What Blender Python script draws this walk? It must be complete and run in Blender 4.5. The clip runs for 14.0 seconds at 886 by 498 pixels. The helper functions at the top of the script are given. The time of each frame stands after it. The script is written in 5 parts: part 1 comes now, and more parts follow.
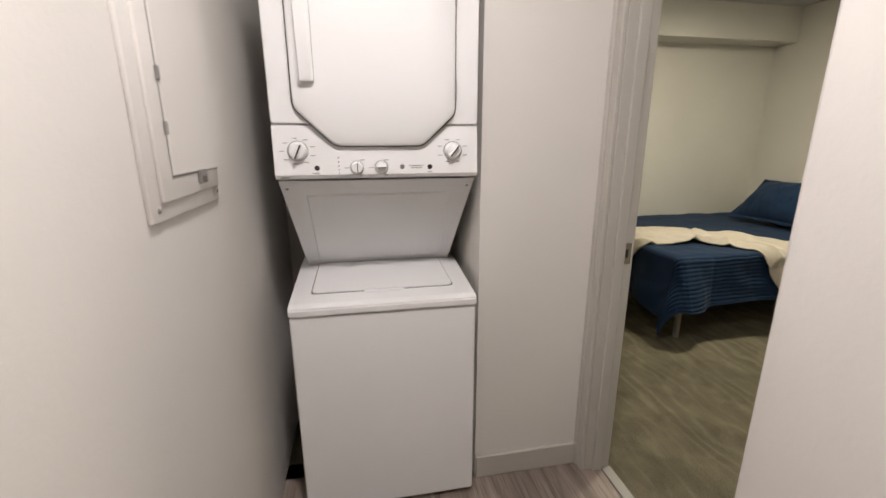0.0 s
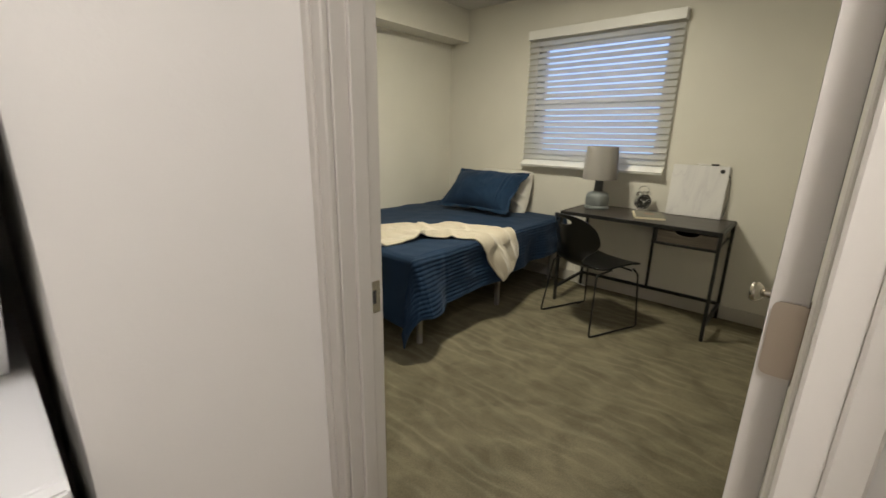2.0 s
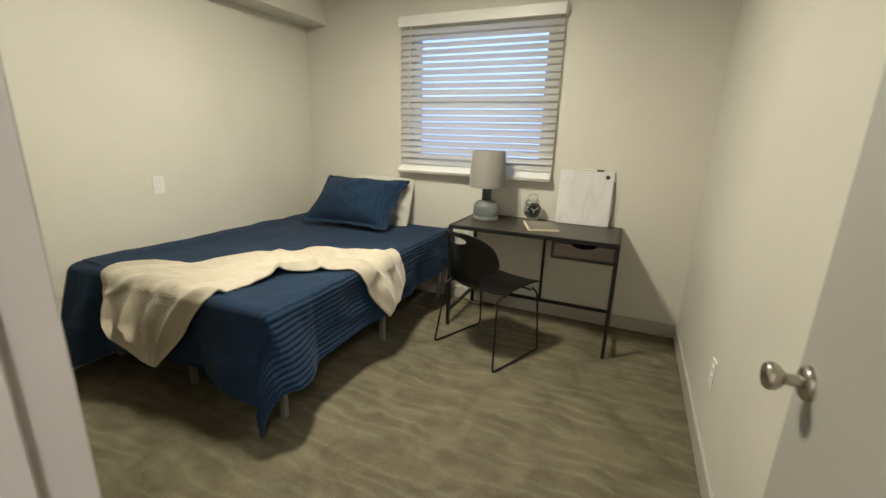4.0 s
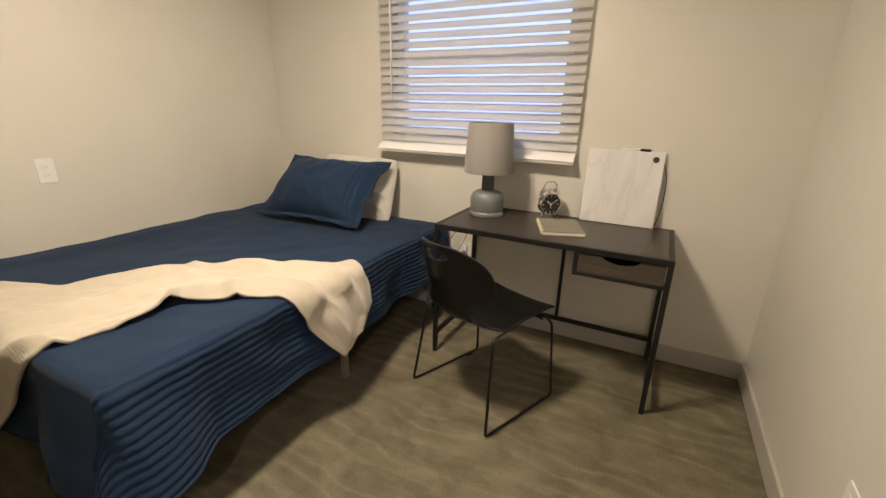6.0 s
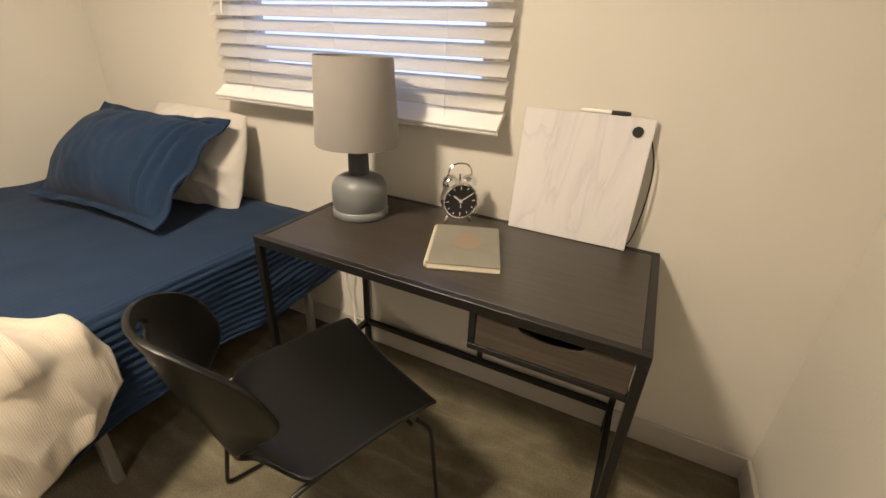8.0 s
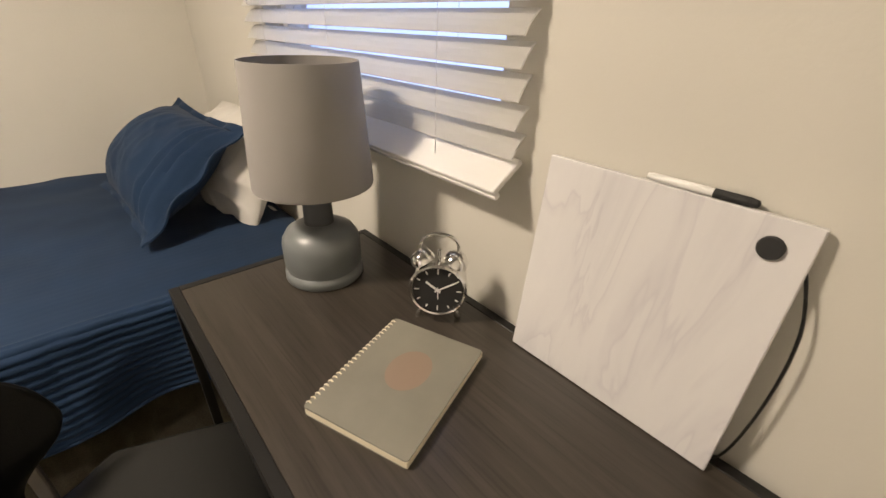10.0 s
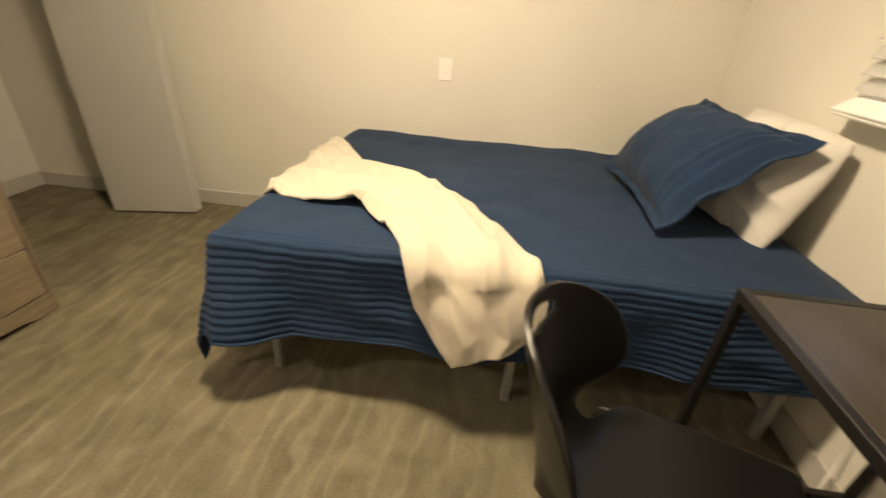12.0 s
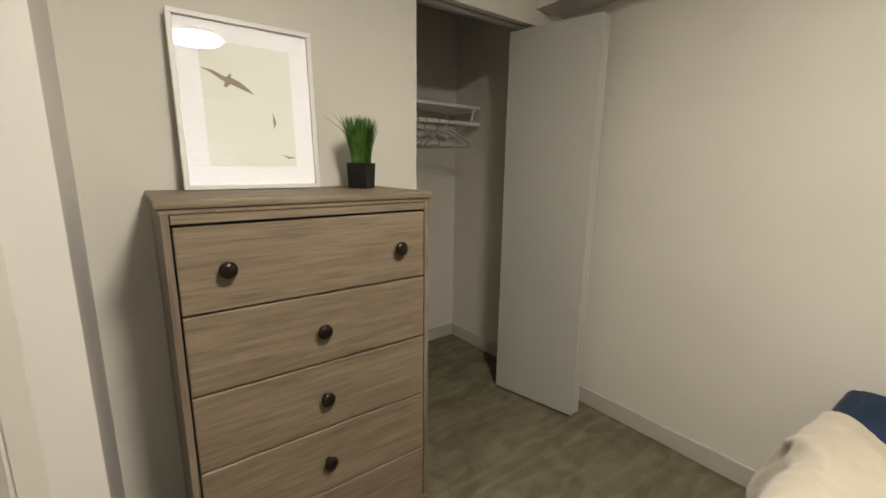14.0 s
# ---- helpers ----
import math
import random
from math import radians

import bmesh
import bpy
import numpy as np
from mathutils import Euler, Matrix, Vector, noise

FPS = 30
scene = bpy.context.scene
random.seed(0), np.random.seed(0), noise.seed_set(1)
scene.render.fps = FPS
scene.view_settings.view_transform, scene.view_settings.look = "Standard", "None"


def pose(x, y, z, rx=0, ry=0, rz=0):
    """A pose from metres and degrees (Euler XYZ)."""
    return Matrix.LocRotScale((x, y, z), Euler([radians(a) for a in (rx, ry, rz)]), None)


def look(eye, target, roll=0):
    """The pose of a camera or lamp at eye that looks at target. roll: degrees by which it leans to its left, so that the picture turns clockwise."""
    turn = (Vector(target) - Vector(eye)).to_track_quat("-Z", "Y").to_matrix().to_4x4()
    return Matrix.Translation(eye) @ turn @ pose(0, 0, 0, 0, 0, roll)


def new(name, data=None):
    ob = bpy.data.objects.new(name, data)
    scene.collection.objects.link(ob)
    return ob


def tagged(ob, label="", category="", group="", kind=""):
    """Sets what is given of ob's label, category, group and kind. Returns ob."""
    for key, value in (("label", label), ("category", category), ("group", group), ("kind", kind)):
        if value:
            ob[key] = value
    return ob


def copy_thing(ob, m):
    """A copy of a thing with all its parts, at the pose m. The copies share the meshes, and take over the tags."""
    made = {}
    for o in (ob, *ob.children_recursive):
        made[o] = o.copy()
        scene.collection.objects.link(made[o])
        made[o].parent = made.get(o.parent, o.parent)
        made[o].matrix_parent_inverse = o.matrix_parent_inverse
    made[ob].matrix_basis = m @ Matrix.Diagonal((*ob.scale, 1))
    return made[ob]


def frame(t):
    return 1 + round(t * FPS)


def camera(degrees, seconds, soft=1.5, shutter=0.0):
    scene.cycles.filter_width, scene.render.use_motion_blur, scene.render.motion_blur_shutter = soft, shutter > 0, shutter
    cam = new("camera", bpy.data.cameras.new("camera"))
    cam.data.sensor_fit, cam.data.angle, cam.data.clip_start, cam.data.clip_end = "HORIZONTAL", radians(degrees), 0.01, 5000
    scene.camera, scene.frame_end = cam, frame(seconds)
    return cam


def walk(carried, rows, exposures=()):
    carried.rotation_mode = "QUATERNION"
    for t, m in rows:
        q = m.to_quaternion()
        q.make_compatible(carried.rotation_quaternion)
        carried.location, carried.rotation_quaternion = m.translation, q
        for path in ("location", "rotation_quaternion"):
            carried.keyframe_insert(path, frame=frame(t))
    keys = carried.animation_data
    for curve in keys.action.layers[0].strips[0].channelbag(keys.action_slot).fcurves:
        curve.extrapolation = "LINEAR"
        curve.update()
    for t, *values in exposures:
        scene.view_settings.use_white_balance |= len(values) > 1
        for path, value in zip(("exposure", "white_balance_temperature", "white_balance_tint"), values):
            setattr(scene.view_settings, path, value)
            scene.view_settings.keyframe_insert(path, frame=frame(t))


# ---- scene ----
cam = camera(93.2, 14.0, shutter=0.25)
PATH = [
    (0, (-0.184, -0.147, 1.356), (0.185, 1.752, 0.849), -0.1),
    (0.5, (-0.201, 0.035, 1.399), (0.394, 1.898, 0.982), 0.0),
    (1, (-0.117, 0.175, 1.377), (0.717, 1.943, 0.952), -0.1),
    (1.5, (0.081, 0.341, 1.341), (1.215, 1.913, 0.851), 0.2),
    (2, (0.175, 0.453, 1.325), (1.623, 1.726, 0.792), 1.0),
    (2.5, (0.182, 0.563, 1.345), (1.852, 1.514, 0.792), 1.6),
    (3, (0.189, 0.655, 1.346), (1.96, 1.411, 0.807), 1.6),
    (3.5, (0.417, 0.738, 1.357), (2.199, 1.478, 0.83), 1.9),
    (4, (0.645, 0.808, 1.346), (2.409, 1.59, 0.82), 1.7),
    (4.2, (0.724, 0.88, 1.348), (2.485, 1.665, 0.815), 2.2),
    (6.5, (1.696, 0.973, 1.31), (3.375, 1.825, 0.637), 1.5),
    (7, (2.009, 1.006, 1.305), (3.687, 1.802, 0.563), 2.0),
    (7.5, (2.23, 0.983, 1.302), (3.877, 1.762, 0.477), 2.2),
    (8, (2.477, 0.928, 1.292), (4.098, 1.697, 0.408), 2.7),
    (8.2, (2.551, 0.908, 1.296), (4.137, 1.707, 0.377), 2.5),
    (10.5, (3.246, 0.893, 1.318), (4.196, 2.39, 0.393), 1.7),
    (11, (3.112, 0.937, 1.315), (3.762, 2.6, 0.414), 2.0),
    (11.3, (2.975, 0.984, 1.3), (3.421, 2.714, 0.4), 3.0),
    (11.7, (2.793, 1.034, 1.249), (2.92, 2.797, 0.313), 4.1),
    (12, (2.679, 1.059, 1.241), (2.486, 2.798, 0.272), 3.7),
    (12.5, (2.513, 1.135, 1.297), (1.681, 2.728, 0.42), 1.8),
    (13, (2.413, 1.249, 1.34), (1.132, 2.626, 0.66), 1.0),
    (13.5, (2.274, 1.351, 1.368), (0.793, 2.591, 0.85), 1.2),
    (14, (2.022, 1.49, 1.395), (0.458, 2.673, 1.0), 0.7),
]
walk(cam, [(t, look(eye, target, roll)) for t, eye, target, roll in PATH],
     exposures=[(0.0, -0.78, 6650, 15), (1.0, -0.82, 6500, 10), (2.0, -0.62, 6650, 11), (3.0, -0.38, 6850, 11), (4.2, -0.24, 6600, 11),
                (6.4, -0.27, 7500, 25), (8.2, 0.02, 7600, 24), (10.4, -0.16, 7000, 24), (11.2, -0.2, 7150, 22), (12.0, 0.2, 8500, 20),
                (12.9, -0.14, 7200, 26), (13.5, -0.24, 6800, 20), (14.0, -0.22, 6500, 19)])

# ---- world and daylight ----
world = bpy.data.worlds.new("world")
scene.world = world
world.use_nodes = True
wn = world.node_tree
sky = wn.nodes.new("ShaderNodeTexSky")
sky.sky_type, sky.sun_disc = "NISHITA", False
sky.sun_elevation, sky.sun_rotation = radians(12), radians(200)
wn.links.new(sky.outputs[0], wn.nodes["Background"].inputs[0])
wn.nodes["Background"].inputs[1].default_value = 0.08


# ---- small helpers ----
def box(bm, x0, y0, z0, x1, y1, z1, bevel=0.0, seg=1):
    vs = [bm.verts.new((x, y, z)) for x in (x0, x1) for y in (y0, y1) for z in (z0, z1)]
    fs = [bm.faces.new([vs[i] for i in f]) for f in ((0, 1, 3, 2), (4, 6, 7, 5), (0, 4, 5, 1), (2, 3, 7, 6), (0, 2, 6, 4), (1, 5, 7, 3))]
    if bevel:
        es = list({e for f in fs for e in f.edges})
        bmesh.ops.bevel(bm, geom=es, offset=bevel, segments=seg, affect="EDGES", profile=0.5)
    return bm


def boxes(*rows, bevel=0.0, seg=1):
    bm = bmesh.new()
    for r in rows:
        box(bm, *r, bevel=bevel, seg=seg)
    return bm


def lathe(profile, n=32, axis_m=None):
    """A turned shape from (radius, height) pairs."""
    bm = bmesh.new()
    rings = []
    for r, z in profile:
        if r < 1e-5:
            rings.append([bm.verts.new((0, 0, z))])
        else:
            rings.append([bm.verts.new((r * math.cos(2 * math.pi * i / n), r * math.sin(2 * math.pi * i / n), z)) for i in range(n)])
    for a, b in zip(rings, rings[1:]):
        for i in range(n):
            j = (i + 1) % n
            q = [a[i % len(a)], a[j % len(a)], b[j % len(b)], b[i % len(b)]]
            q = [v for k, v in enumerate(q) if v not in q[:k]]
            if len(q) > 2:
                bm.faces.new(q)
    if axis_m is not None:
        bm.transform(axis_m)
    return bm


def tube(points, r, n=10, closed=False):
    """A round bar along points."""
    bm = bmesh.new()
    pts = [Vector(p) for p in points]
    rings = []
    up = Vector((0.13, 0.29, 0.95)).normalized()
    for i, p in enumerate(pts):
        a = pts[i - 1] if i or closed else p
        b = pts[(i + 1) % len(pts)] if i < len(pts) - 1 or closed else p
        d = (b - a).normalized()
        s = d.cross(up)
        s = s.normalized() if s.length > 1e-4 else Vector((1, 0, 0))
        w = s.cross(d)
        rings.append([bm.verts.new(p + r * (math.cos(2 * math.pi * k / n) * s + math.sin(2 * math.pi * k / n) * w)) for k in range(n)])
    pairs = list(zip(rings, rings[1:])) + ([(rings[-1], rings[0])] if closed else [])
    for a, b in pairs:
        for k in range(n):
            bm.faces.new((a[k], a[(k + 1) % n], b[(k + 1) % n], b[k]))
    if not closed:
        bm.faces.new(rings[0][::-1])
        bm.faces.new(rings[-1])
    return bm


def smooth_path(points, steps=6, closed=False):
    """Catmull-Rom through points."""
    pts = [Vector(p) for p in points]
    out = []
    n = len(pts)
    for i in range(n if closed else n - 1):
        p0 = pts[i - 1] if i or closed else pts[0]
        p1, p2 = pts[i], pts[(i + 1) % n]
        p3 = pts[(i + 2) % n] if closed or i + 2 < n else pts[-1]
        for k in range(steps):
            t = k / steps
            out.append(0.5 * (2 * p1 + (p2 - p0) * t + (2 * p0 - 5 * p1 + 4 * p2 - p3) * t * t + (3 * p1 - p0 - 3 * p2 + p3) * t ** 3))
    if not closed:
        out.append(pts[-1])
    return out


def bent_path(points, radius, seg=5):
    """Straight runs joined by rounded bends."""
    pts = [Vector(p) for p in points]
    out = [pts[0]]
    for a, p, b in zip(pts, pts[1:], pts[2:]):
        d1, d2 = (a - p).normalized(), (b - p).normalized()
        q1, q2 = p + d1 * radius, p + d2 * radius
        for k in range(seg + 1):
            t = k / seg
            out.append((1 - t) ** 2 * q1 + 2 * t * (1 - t) * p + t * t * q2)
    out.append(pts[-1])
    return out


def plate(outline, y0, y1, bevel=0.0, seg=2):
    """An outline in x and z, drawn out from y0 to y1."""
    bm = bmesh.new()
    a = [bm.verts.new((x, y0, z)) for x, z in outline]
    b = [bm.verts.new((x, y1, z)) for x, z in outline]
    f0, f1 = bm.faces.new(a), bm.faces.new(b[::-1])
    n = len(a)
    for i in range(n):
        bm.faces.new((a[i], b[i], b[(i + 1) % n], a[(i + 1) % n]))
    bmesh.ops.recalc_face_normals(bm, faces=bm.faces)
    if bevel:
        bmesh.ops.bevel(bm, geom=list(f0.edges) + list(f1.edges), offset=bevel, segments=seg, affect="EDGES", profile=0.5)
    return bm


def round_outline(points, radius, seg=5):
    """A closed outline with rounded corners, 2D."""
    out = []
    n = len(points)
    for i in range(n):
        a, p, b = Vector(points[i - 1]), Vector(points[i]), Vector(points[(i + 1) % n])
        d1, d2 = (a - p), (b - p)
        r = min(radius, d1.length * 0.45, d2.length * 0.45)
        q1, q2 = p + d1.normalized() * r, p + d2.normalized() * r
        for k in range(seg + 1):
            t = k / seg
            out.append(tuple((1 - t) ** 2 * q1 + 2 * t * (1 - t) * p + t * t * q2))
    return out


def mesh_of(name, bm, material, shade=False, angle=40):
    bmesh.ops.recalc_face_normals(bm, faces=bm.faces)
    me = bpy.data.meshes.new(name)
    bm.to_mesh(me)
    bm.free()
    for m in material if isinstance(material, (list, tuple)) else (material,):
        me.materials.append(m)
    if shade:
        me.shade_smooth()
        me.set_sharp_from_angle(angle=radians(angle))
    return me


def part(name, bm, material, parent=None, label="", shade=False, angle=40):
    """One mesh object, under a thing or a part."""
    ob = new(name, mesh_of(name, bm, material, shade, angle))
    ob.parent = parent
    return tagged(ob, label) if label else ob


def thing(name, m, label, category, group=""):
    ob = new(name)
    ob.empty_display_size = 0.1
    ob.matrix_basis = m if isinstance(m, Matrix) else Matrix.Translation(m)
    return tagged(ob, label, category, group)


def setting(name, bm, material, label, category, shade=False):
    return tagged(part(name, bm, material, None, "", shade), label, category, kind="structure")


# ---- materials ----
def material(name, colour, rough=0.6, metal=0.0, spec=0.5):
    m = bpy.data.materials.new(name)
    m.use_nodes = True
    b = m.node_tree.nodes["Principled BSDF"]
    b.inputs["Base Color"].default_value = (*colour, 1)
    b.inputs["Roughness"].default_value = rough
    b.inputs["Metallic"].default_value = metal
    b.inputs["Specular IOR Level"].default_value = spec
    return m


def node(m, kind, **inputs):
    n = m.node_tree.nodes.new(kind)
    for key, value in inputs.items():
        n.inputs[key.replace("_", " ")].default_value = value
    return n


def coords(m, scale=(1, 1, 1)):
    tc = node(m, "ShaderNodeTexCoord")
    mp = node(m, "ShaderNodeMapping")
    mp.inputs["Scale"].default_value = scale
    m.node_tree.links.new(tc.outputs["Object"], mp.inputs["Vector"])
    return mp.outputs["Vector"]


def ramp(m, fac, stops):
    r = node(m, "ShaderNodeValToRGB")
    m.node_tree.links.new(fac, r.inputs["Fac"])
    while len(r.color_ramp.elements) < len(stops):
        r.color_ramp.elements.new(0.5)
    for e, (p, c) in zip(r.color_ramp.elements, stops):
        e.position, e.color = p, (*c, 1)
    return r.outputs["Color"]


def noise_tex(m, scale, vec, detail=4.0, rough=0.55, distortion=0.0):
    n = node(m, "ShaderNodeTexNoise", Scale=scale, Detail=detail, Roughness=rough, Distortion=distortion)
    m.node_tree.links.new(vec, n.inputs["Vector"])
    return n.outputs["Fac"]


def mixed(m, a, b, fac, mode="MIX"):
    n = node(m, "ShaderNodeMix")
    n.data_type, n.blend_type = "RGBA", mode
    for sock, v in ((n.inputs[0], fac), (n.inputs[6], a), (n.inputs[7], b)):
        if isinstance(v, (int, float)):
            sock.default_value = v
        elif isinstance(v, tuple):
            sock.default_value = (*v, 1)
        else:
            m.node_tree.links.new(v, sock)
    return n.outputs[2]


def bump(m, height, strength, distance):
    n = node(m, "ShaderNodeBump", Strength=strength, Distance=distance)
    m.node_tree.links.new(height, n.inputs["Height"])
    m.node_tree.links.new(n.outputs["Normal"], m.node_tree.nodes["Principled BSDF"].inputs["Normal"])


def base(m, colour):
    m.node_tree.links.new(colour, m.node_tree.nodes["Principled BSDF"].inputs["Base Color"])


def roughness(m, fac, lo, hi):
    r = node(m, "ShaderNodeMapRange")
    r.inputs["To Min"].default_value, r.inputs["To Max"].default_value = lo, hi
    m.node_tree.links.new(fac, r.inputs["Value"])
    m.node_tree.links.new(r.outputs[0], m.node_tree.nodes["Principled BSDF"].inputs["Roughness"])


def paint(name, colour, rough=0.55, grain=90.0, relief=0.12):
    """Rolled wall paint: orange-peel relief and slow unevenness."""
    m = material(name, colour, rough)
    v = coords(m)
    slow = noise_tex(m, 1.3, v, 3)
    dark = tuple(c * 0.95 for c in colour)
    light = tuple(min(1, c * 1.03) for c in colour)
    base(m, ramp(m, slow, [(0.3, dark), (0.7, light)]))
    bump(m, noise_tex(m, grain, v, 3), relief, 0.004)
    roughness(m, noise_tex(m, 6, v, 3), rough - 0.06, rough + 0.08)
    return m


def wood(name, dark, mid, light, axis, scale=1.0, rough=0.5, per_piece=False, relief=0.15):
    """Grain drawn out along one axis."""
    m = material(name, mid, rough)
    st = [52.0 * scale] * 3
    st[axis] = 3.0 * scale
    v = coords(m, tuple(st))
    if per_piece:
        oi = node(m, "ShaderNodeObjectInfo")
        add = node(m, "ShaderNodeVectorMath")
        mul = node(m, "ShaderNodeMath")
        mul.operation = "MULTIPLY"
        mul.inputs[1].default_value = 37.0
        m.node_tree.links.new(oi.outputs["Random"], mul.inputs[0])
        m.node_tree.links.new(v, add.inputs[0])
        m.node_tree.links.new(mul.outputs[0], add.inputs[1])
        v = add.outputs[0]
    g = noise_tex(m, 1.0, v, 6, 0.6, 0.6)
    st2 = [7.0 * scale] * 3
    st2[axis] = 0.7 * scale
    v2 = coords(m, tuple(st2))
    g2 = noise_tex(m, 1.0, v2, 3, 0.5, 1.2)
    st3 = [230.0 * scale] * 3
    st3[axis] = 7.0 * scale
    g3 = noise_tex(m, 1.0, coords(m, tuple(st3)), 3, 0.6, 0.3)
    pores = ramp(m, g3, [(0.34, (0.70, 0.68, 0.66)), (0.46, (0.98, 0.98, 0.98)), (0.70, (1.10, 1.10, 1.10))])
    c1 = ramp(m, g, [(0.36, dark), (0.5, mid), (0.64, light)])
    c2 = ramp(m, g2, [(0.35, dark), (0.65, light)])
    c = mixed(m, mixed(m, c1, c2, 0.35), pores, 1.0, "MULTIPLY")
    if per_piece:
        tone = ramp(m, oi.outputs["Random"], [(0.0, (0.82, 0.82, 0.82)), (1.0, (1.12, 1.1, 1.08))])
        c = mixed(m, c, tone, 1.0, "MULTIPLY")
    base(m, c)
    bump(m, g, relief, 0.002)
    roughness(m, g, rough - 0.08, rough + 0.1)
    return m


def cloth(name, colour, weave=900.0, rough=0.9, relief=0.3, sheen=0.3, vary=0.12):
    m = material(name, colour, rough, spec=0.2)
    v = coords(m)
    slow = noise_tex(m, 5.0, v, 4)
    lo = tuple(c * (1 - vary) for c in colour)
    hi = tuple(min(1, c * (1 + vary)) for c in colour)
    base(m, ramp(m, slow, [(0.3, lo), (0.7, hi)]))
    bump(m, noise_tex(m, weave, v, 2), relief, 0.002)
    m.node_tree.nodes["Principled BSDF"].inputs["Sheen Weight"].default_value = sheen
    return m


def glow(name, colour, strength):
    m = bpy.data.materials.new(name)
    m.use_nodes = True
    b = m.node_tree.nodes["Principled BSDF"]
    b.inputs["Base Color"].default_value = (0.8, 0.8, 0.8, 1)
    b.inputs["Emission Color"].default_value = (*colour, 1)
    b.inputs["Emission Strength"].default_value = strength
    return m


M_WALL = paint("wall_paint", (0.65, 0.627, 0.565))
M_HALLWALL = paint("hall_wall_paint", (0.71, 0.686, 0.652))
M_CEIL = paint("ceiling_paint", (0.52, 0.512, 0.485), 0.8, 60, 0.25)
M_TRIM = paint("trim_paint", (0.47, 0.445, 0.405), 0.4, 200, 0.04)
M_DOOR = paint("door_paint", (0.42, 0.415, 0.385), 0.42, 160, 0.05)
# paler paint of the door's edge, with the hinge side's lamplight put into it
M_HINGESIDE_LIT = paint("hinge_side_lit_paint", (0.62, 0.59, 0.54), 0.4, 160, 0.05)
M_WHITE = paint("white_plastic", (0.78, 0.77, 0.75), 0.4, 300, 0.02)
M_ENAMEL = material("white_enamel", (0.80, 0.80, 0.80), 0.15)
M_ENAMEL2 = material("white_moulding", (0.74, 0.74, 0.745), 0.35)
M_SLAT = material("white_slat", (0.72, 0.71, 0.69), 0.35)
_tr = node(M_SLAT, "ShaderNodeBsdfTranslucent")
_tr.inputs["Color"].default_value = (0.88, 0.88, 0.87, 1)
_mx = node(M_SLAT, "ShaderNodeMixShader")
_mx.inputs[0].default_value = 0.62
M_SLAT.node_tree.links.new(M_SLAT.node_tree.nodes["Principled BSDF"].outputs[0], _mx.inputs[1])
M_SLAT.node_tree.links.new(_tr.outputs[0], _mx.inputs[2])
M_SLAT.node_tree.links.new(_mx.outputs[0], M_SLAT.node_tree.nodes["Material Output"].inputs[0])
M_DARK = material("dark_gap", (0.02, 0.02, 0.02), 0.7)
M_METAL = material("brushed_nickel", (0.52, 0.48, 0.42), 0.24, 1.0)
M_HINGE = material("bronze_nickel", (0.50, 0.43, 0.35), 0.36, 1.0)
M_CHROME = material("chrome", (0.82, 0.82, 0.82), 0.08, 1.0)
M_HANGER = material("grey_plastic", (0.42, 0.41, 0.40), 0.45)
M_BLACK = material("black_metal", (0.010, 0.0095, 0.009), 0.42, 0.0, 0.35)
M_GREYMETAL = material("grey_metal", (0.30, 0.29, 0.28), 0.4, 0.6)
M_LEATHER = material("black_leather", (0.0055, 0.0057, 0.0052), 0.42, spec=0.36)
bump(M_LEATHER, noise_tex(M_LEATHER, 420, coords(M_LEATHER), 3), 0.25, 0.002)
roughness(M_LEATHER, noise_tex(M_LEATHER, 4, coords(M_LEATHER), 2), 0.26, 0.34)
M_BLUE = cloth("blue_quilt", (0.0085, 0.026, 0.060), 700, 0.85, 0.25, 0.05)
_qv = node(M_BLUE, "ShaderNodeTexWave", Scale=11.6, Distortion=1.2, Detail=2.0)
_qv.bands_direction = "Y"
M_BLUE.node_tree.links.new(coords(M_BLUE), _qv.inputs["Vector"])
bump(M_BLUE, mixed(M_BLUE, _qv.outputs["Color"], noise_tex(M_BLUE, 260, coords(M_BLUE), 3), 0.6), 0.14, 0.004)
M_BLUE2 = cloth("blue_sham", (0.0095, 0.028, 0.064), 800, 0.85, 0.25, 0.05)
M_CREAM = cloth("cream_fleece", (0.505, 0.455, 0.365), 260, 0.95, 0.6, 0.4, 0.06)
_rv = node(M_CREAM, "ShaderNodeTexWave", Scale=64.0, Distortion=5.0, Detail=2.0)
M_CREAM.node_tree.links.new(coords(M_CREAM, (1, 0.6, 0.3)), _rv.inputs["Vector"])
bump(M_CREAM, _rv.outputs["Fac"], 0.24, 0.003)
M_PILLOW = cloth("white_cotton", (0.58, 0.56, 0.52), 900, 0.9, 0.2, 0.2, 0.05)
M_SHADE = cloth("grey_linen", (0.285, 0.268, 0.255), 1100, 0.9, 0.3, 0.2, 0.05)
M_LAMPBASE = material("grey_glaze", (0.165, 0.180, 0.185), 0.36)
bump(M_LAMPBASE, noise_tex(M_LAMPBASE, 260, coords(M_LAMPBASE), 3), 0.15, 0.002)
M_LAMPNECK = cloth("dark_grey_neck", (0.085, 0.09, 0.095), 600, 0.7, 0.3, 0.0)
M_DESKTOP = wood("dark_desktop", (0.034, 0.028, 0.022), (0.044, 0.036, 0.029), (0.058, 0.048, 0.039), 1, 0.9, 0.38)
M_DRAWER = wood("drawer_wood", (0.040, 0.031, 0.024), (0.060, 0.048, 0.038), (0.085, 0.07, 0.055), 1, 0.8, 0.45)
M_DRESSER = wood("weathered_oak", (0.146, 0.110, 0.073), (0.194, 0.149, 0.100), (0.245, 0.194, 0.134), 1, 1.15, 0.5)
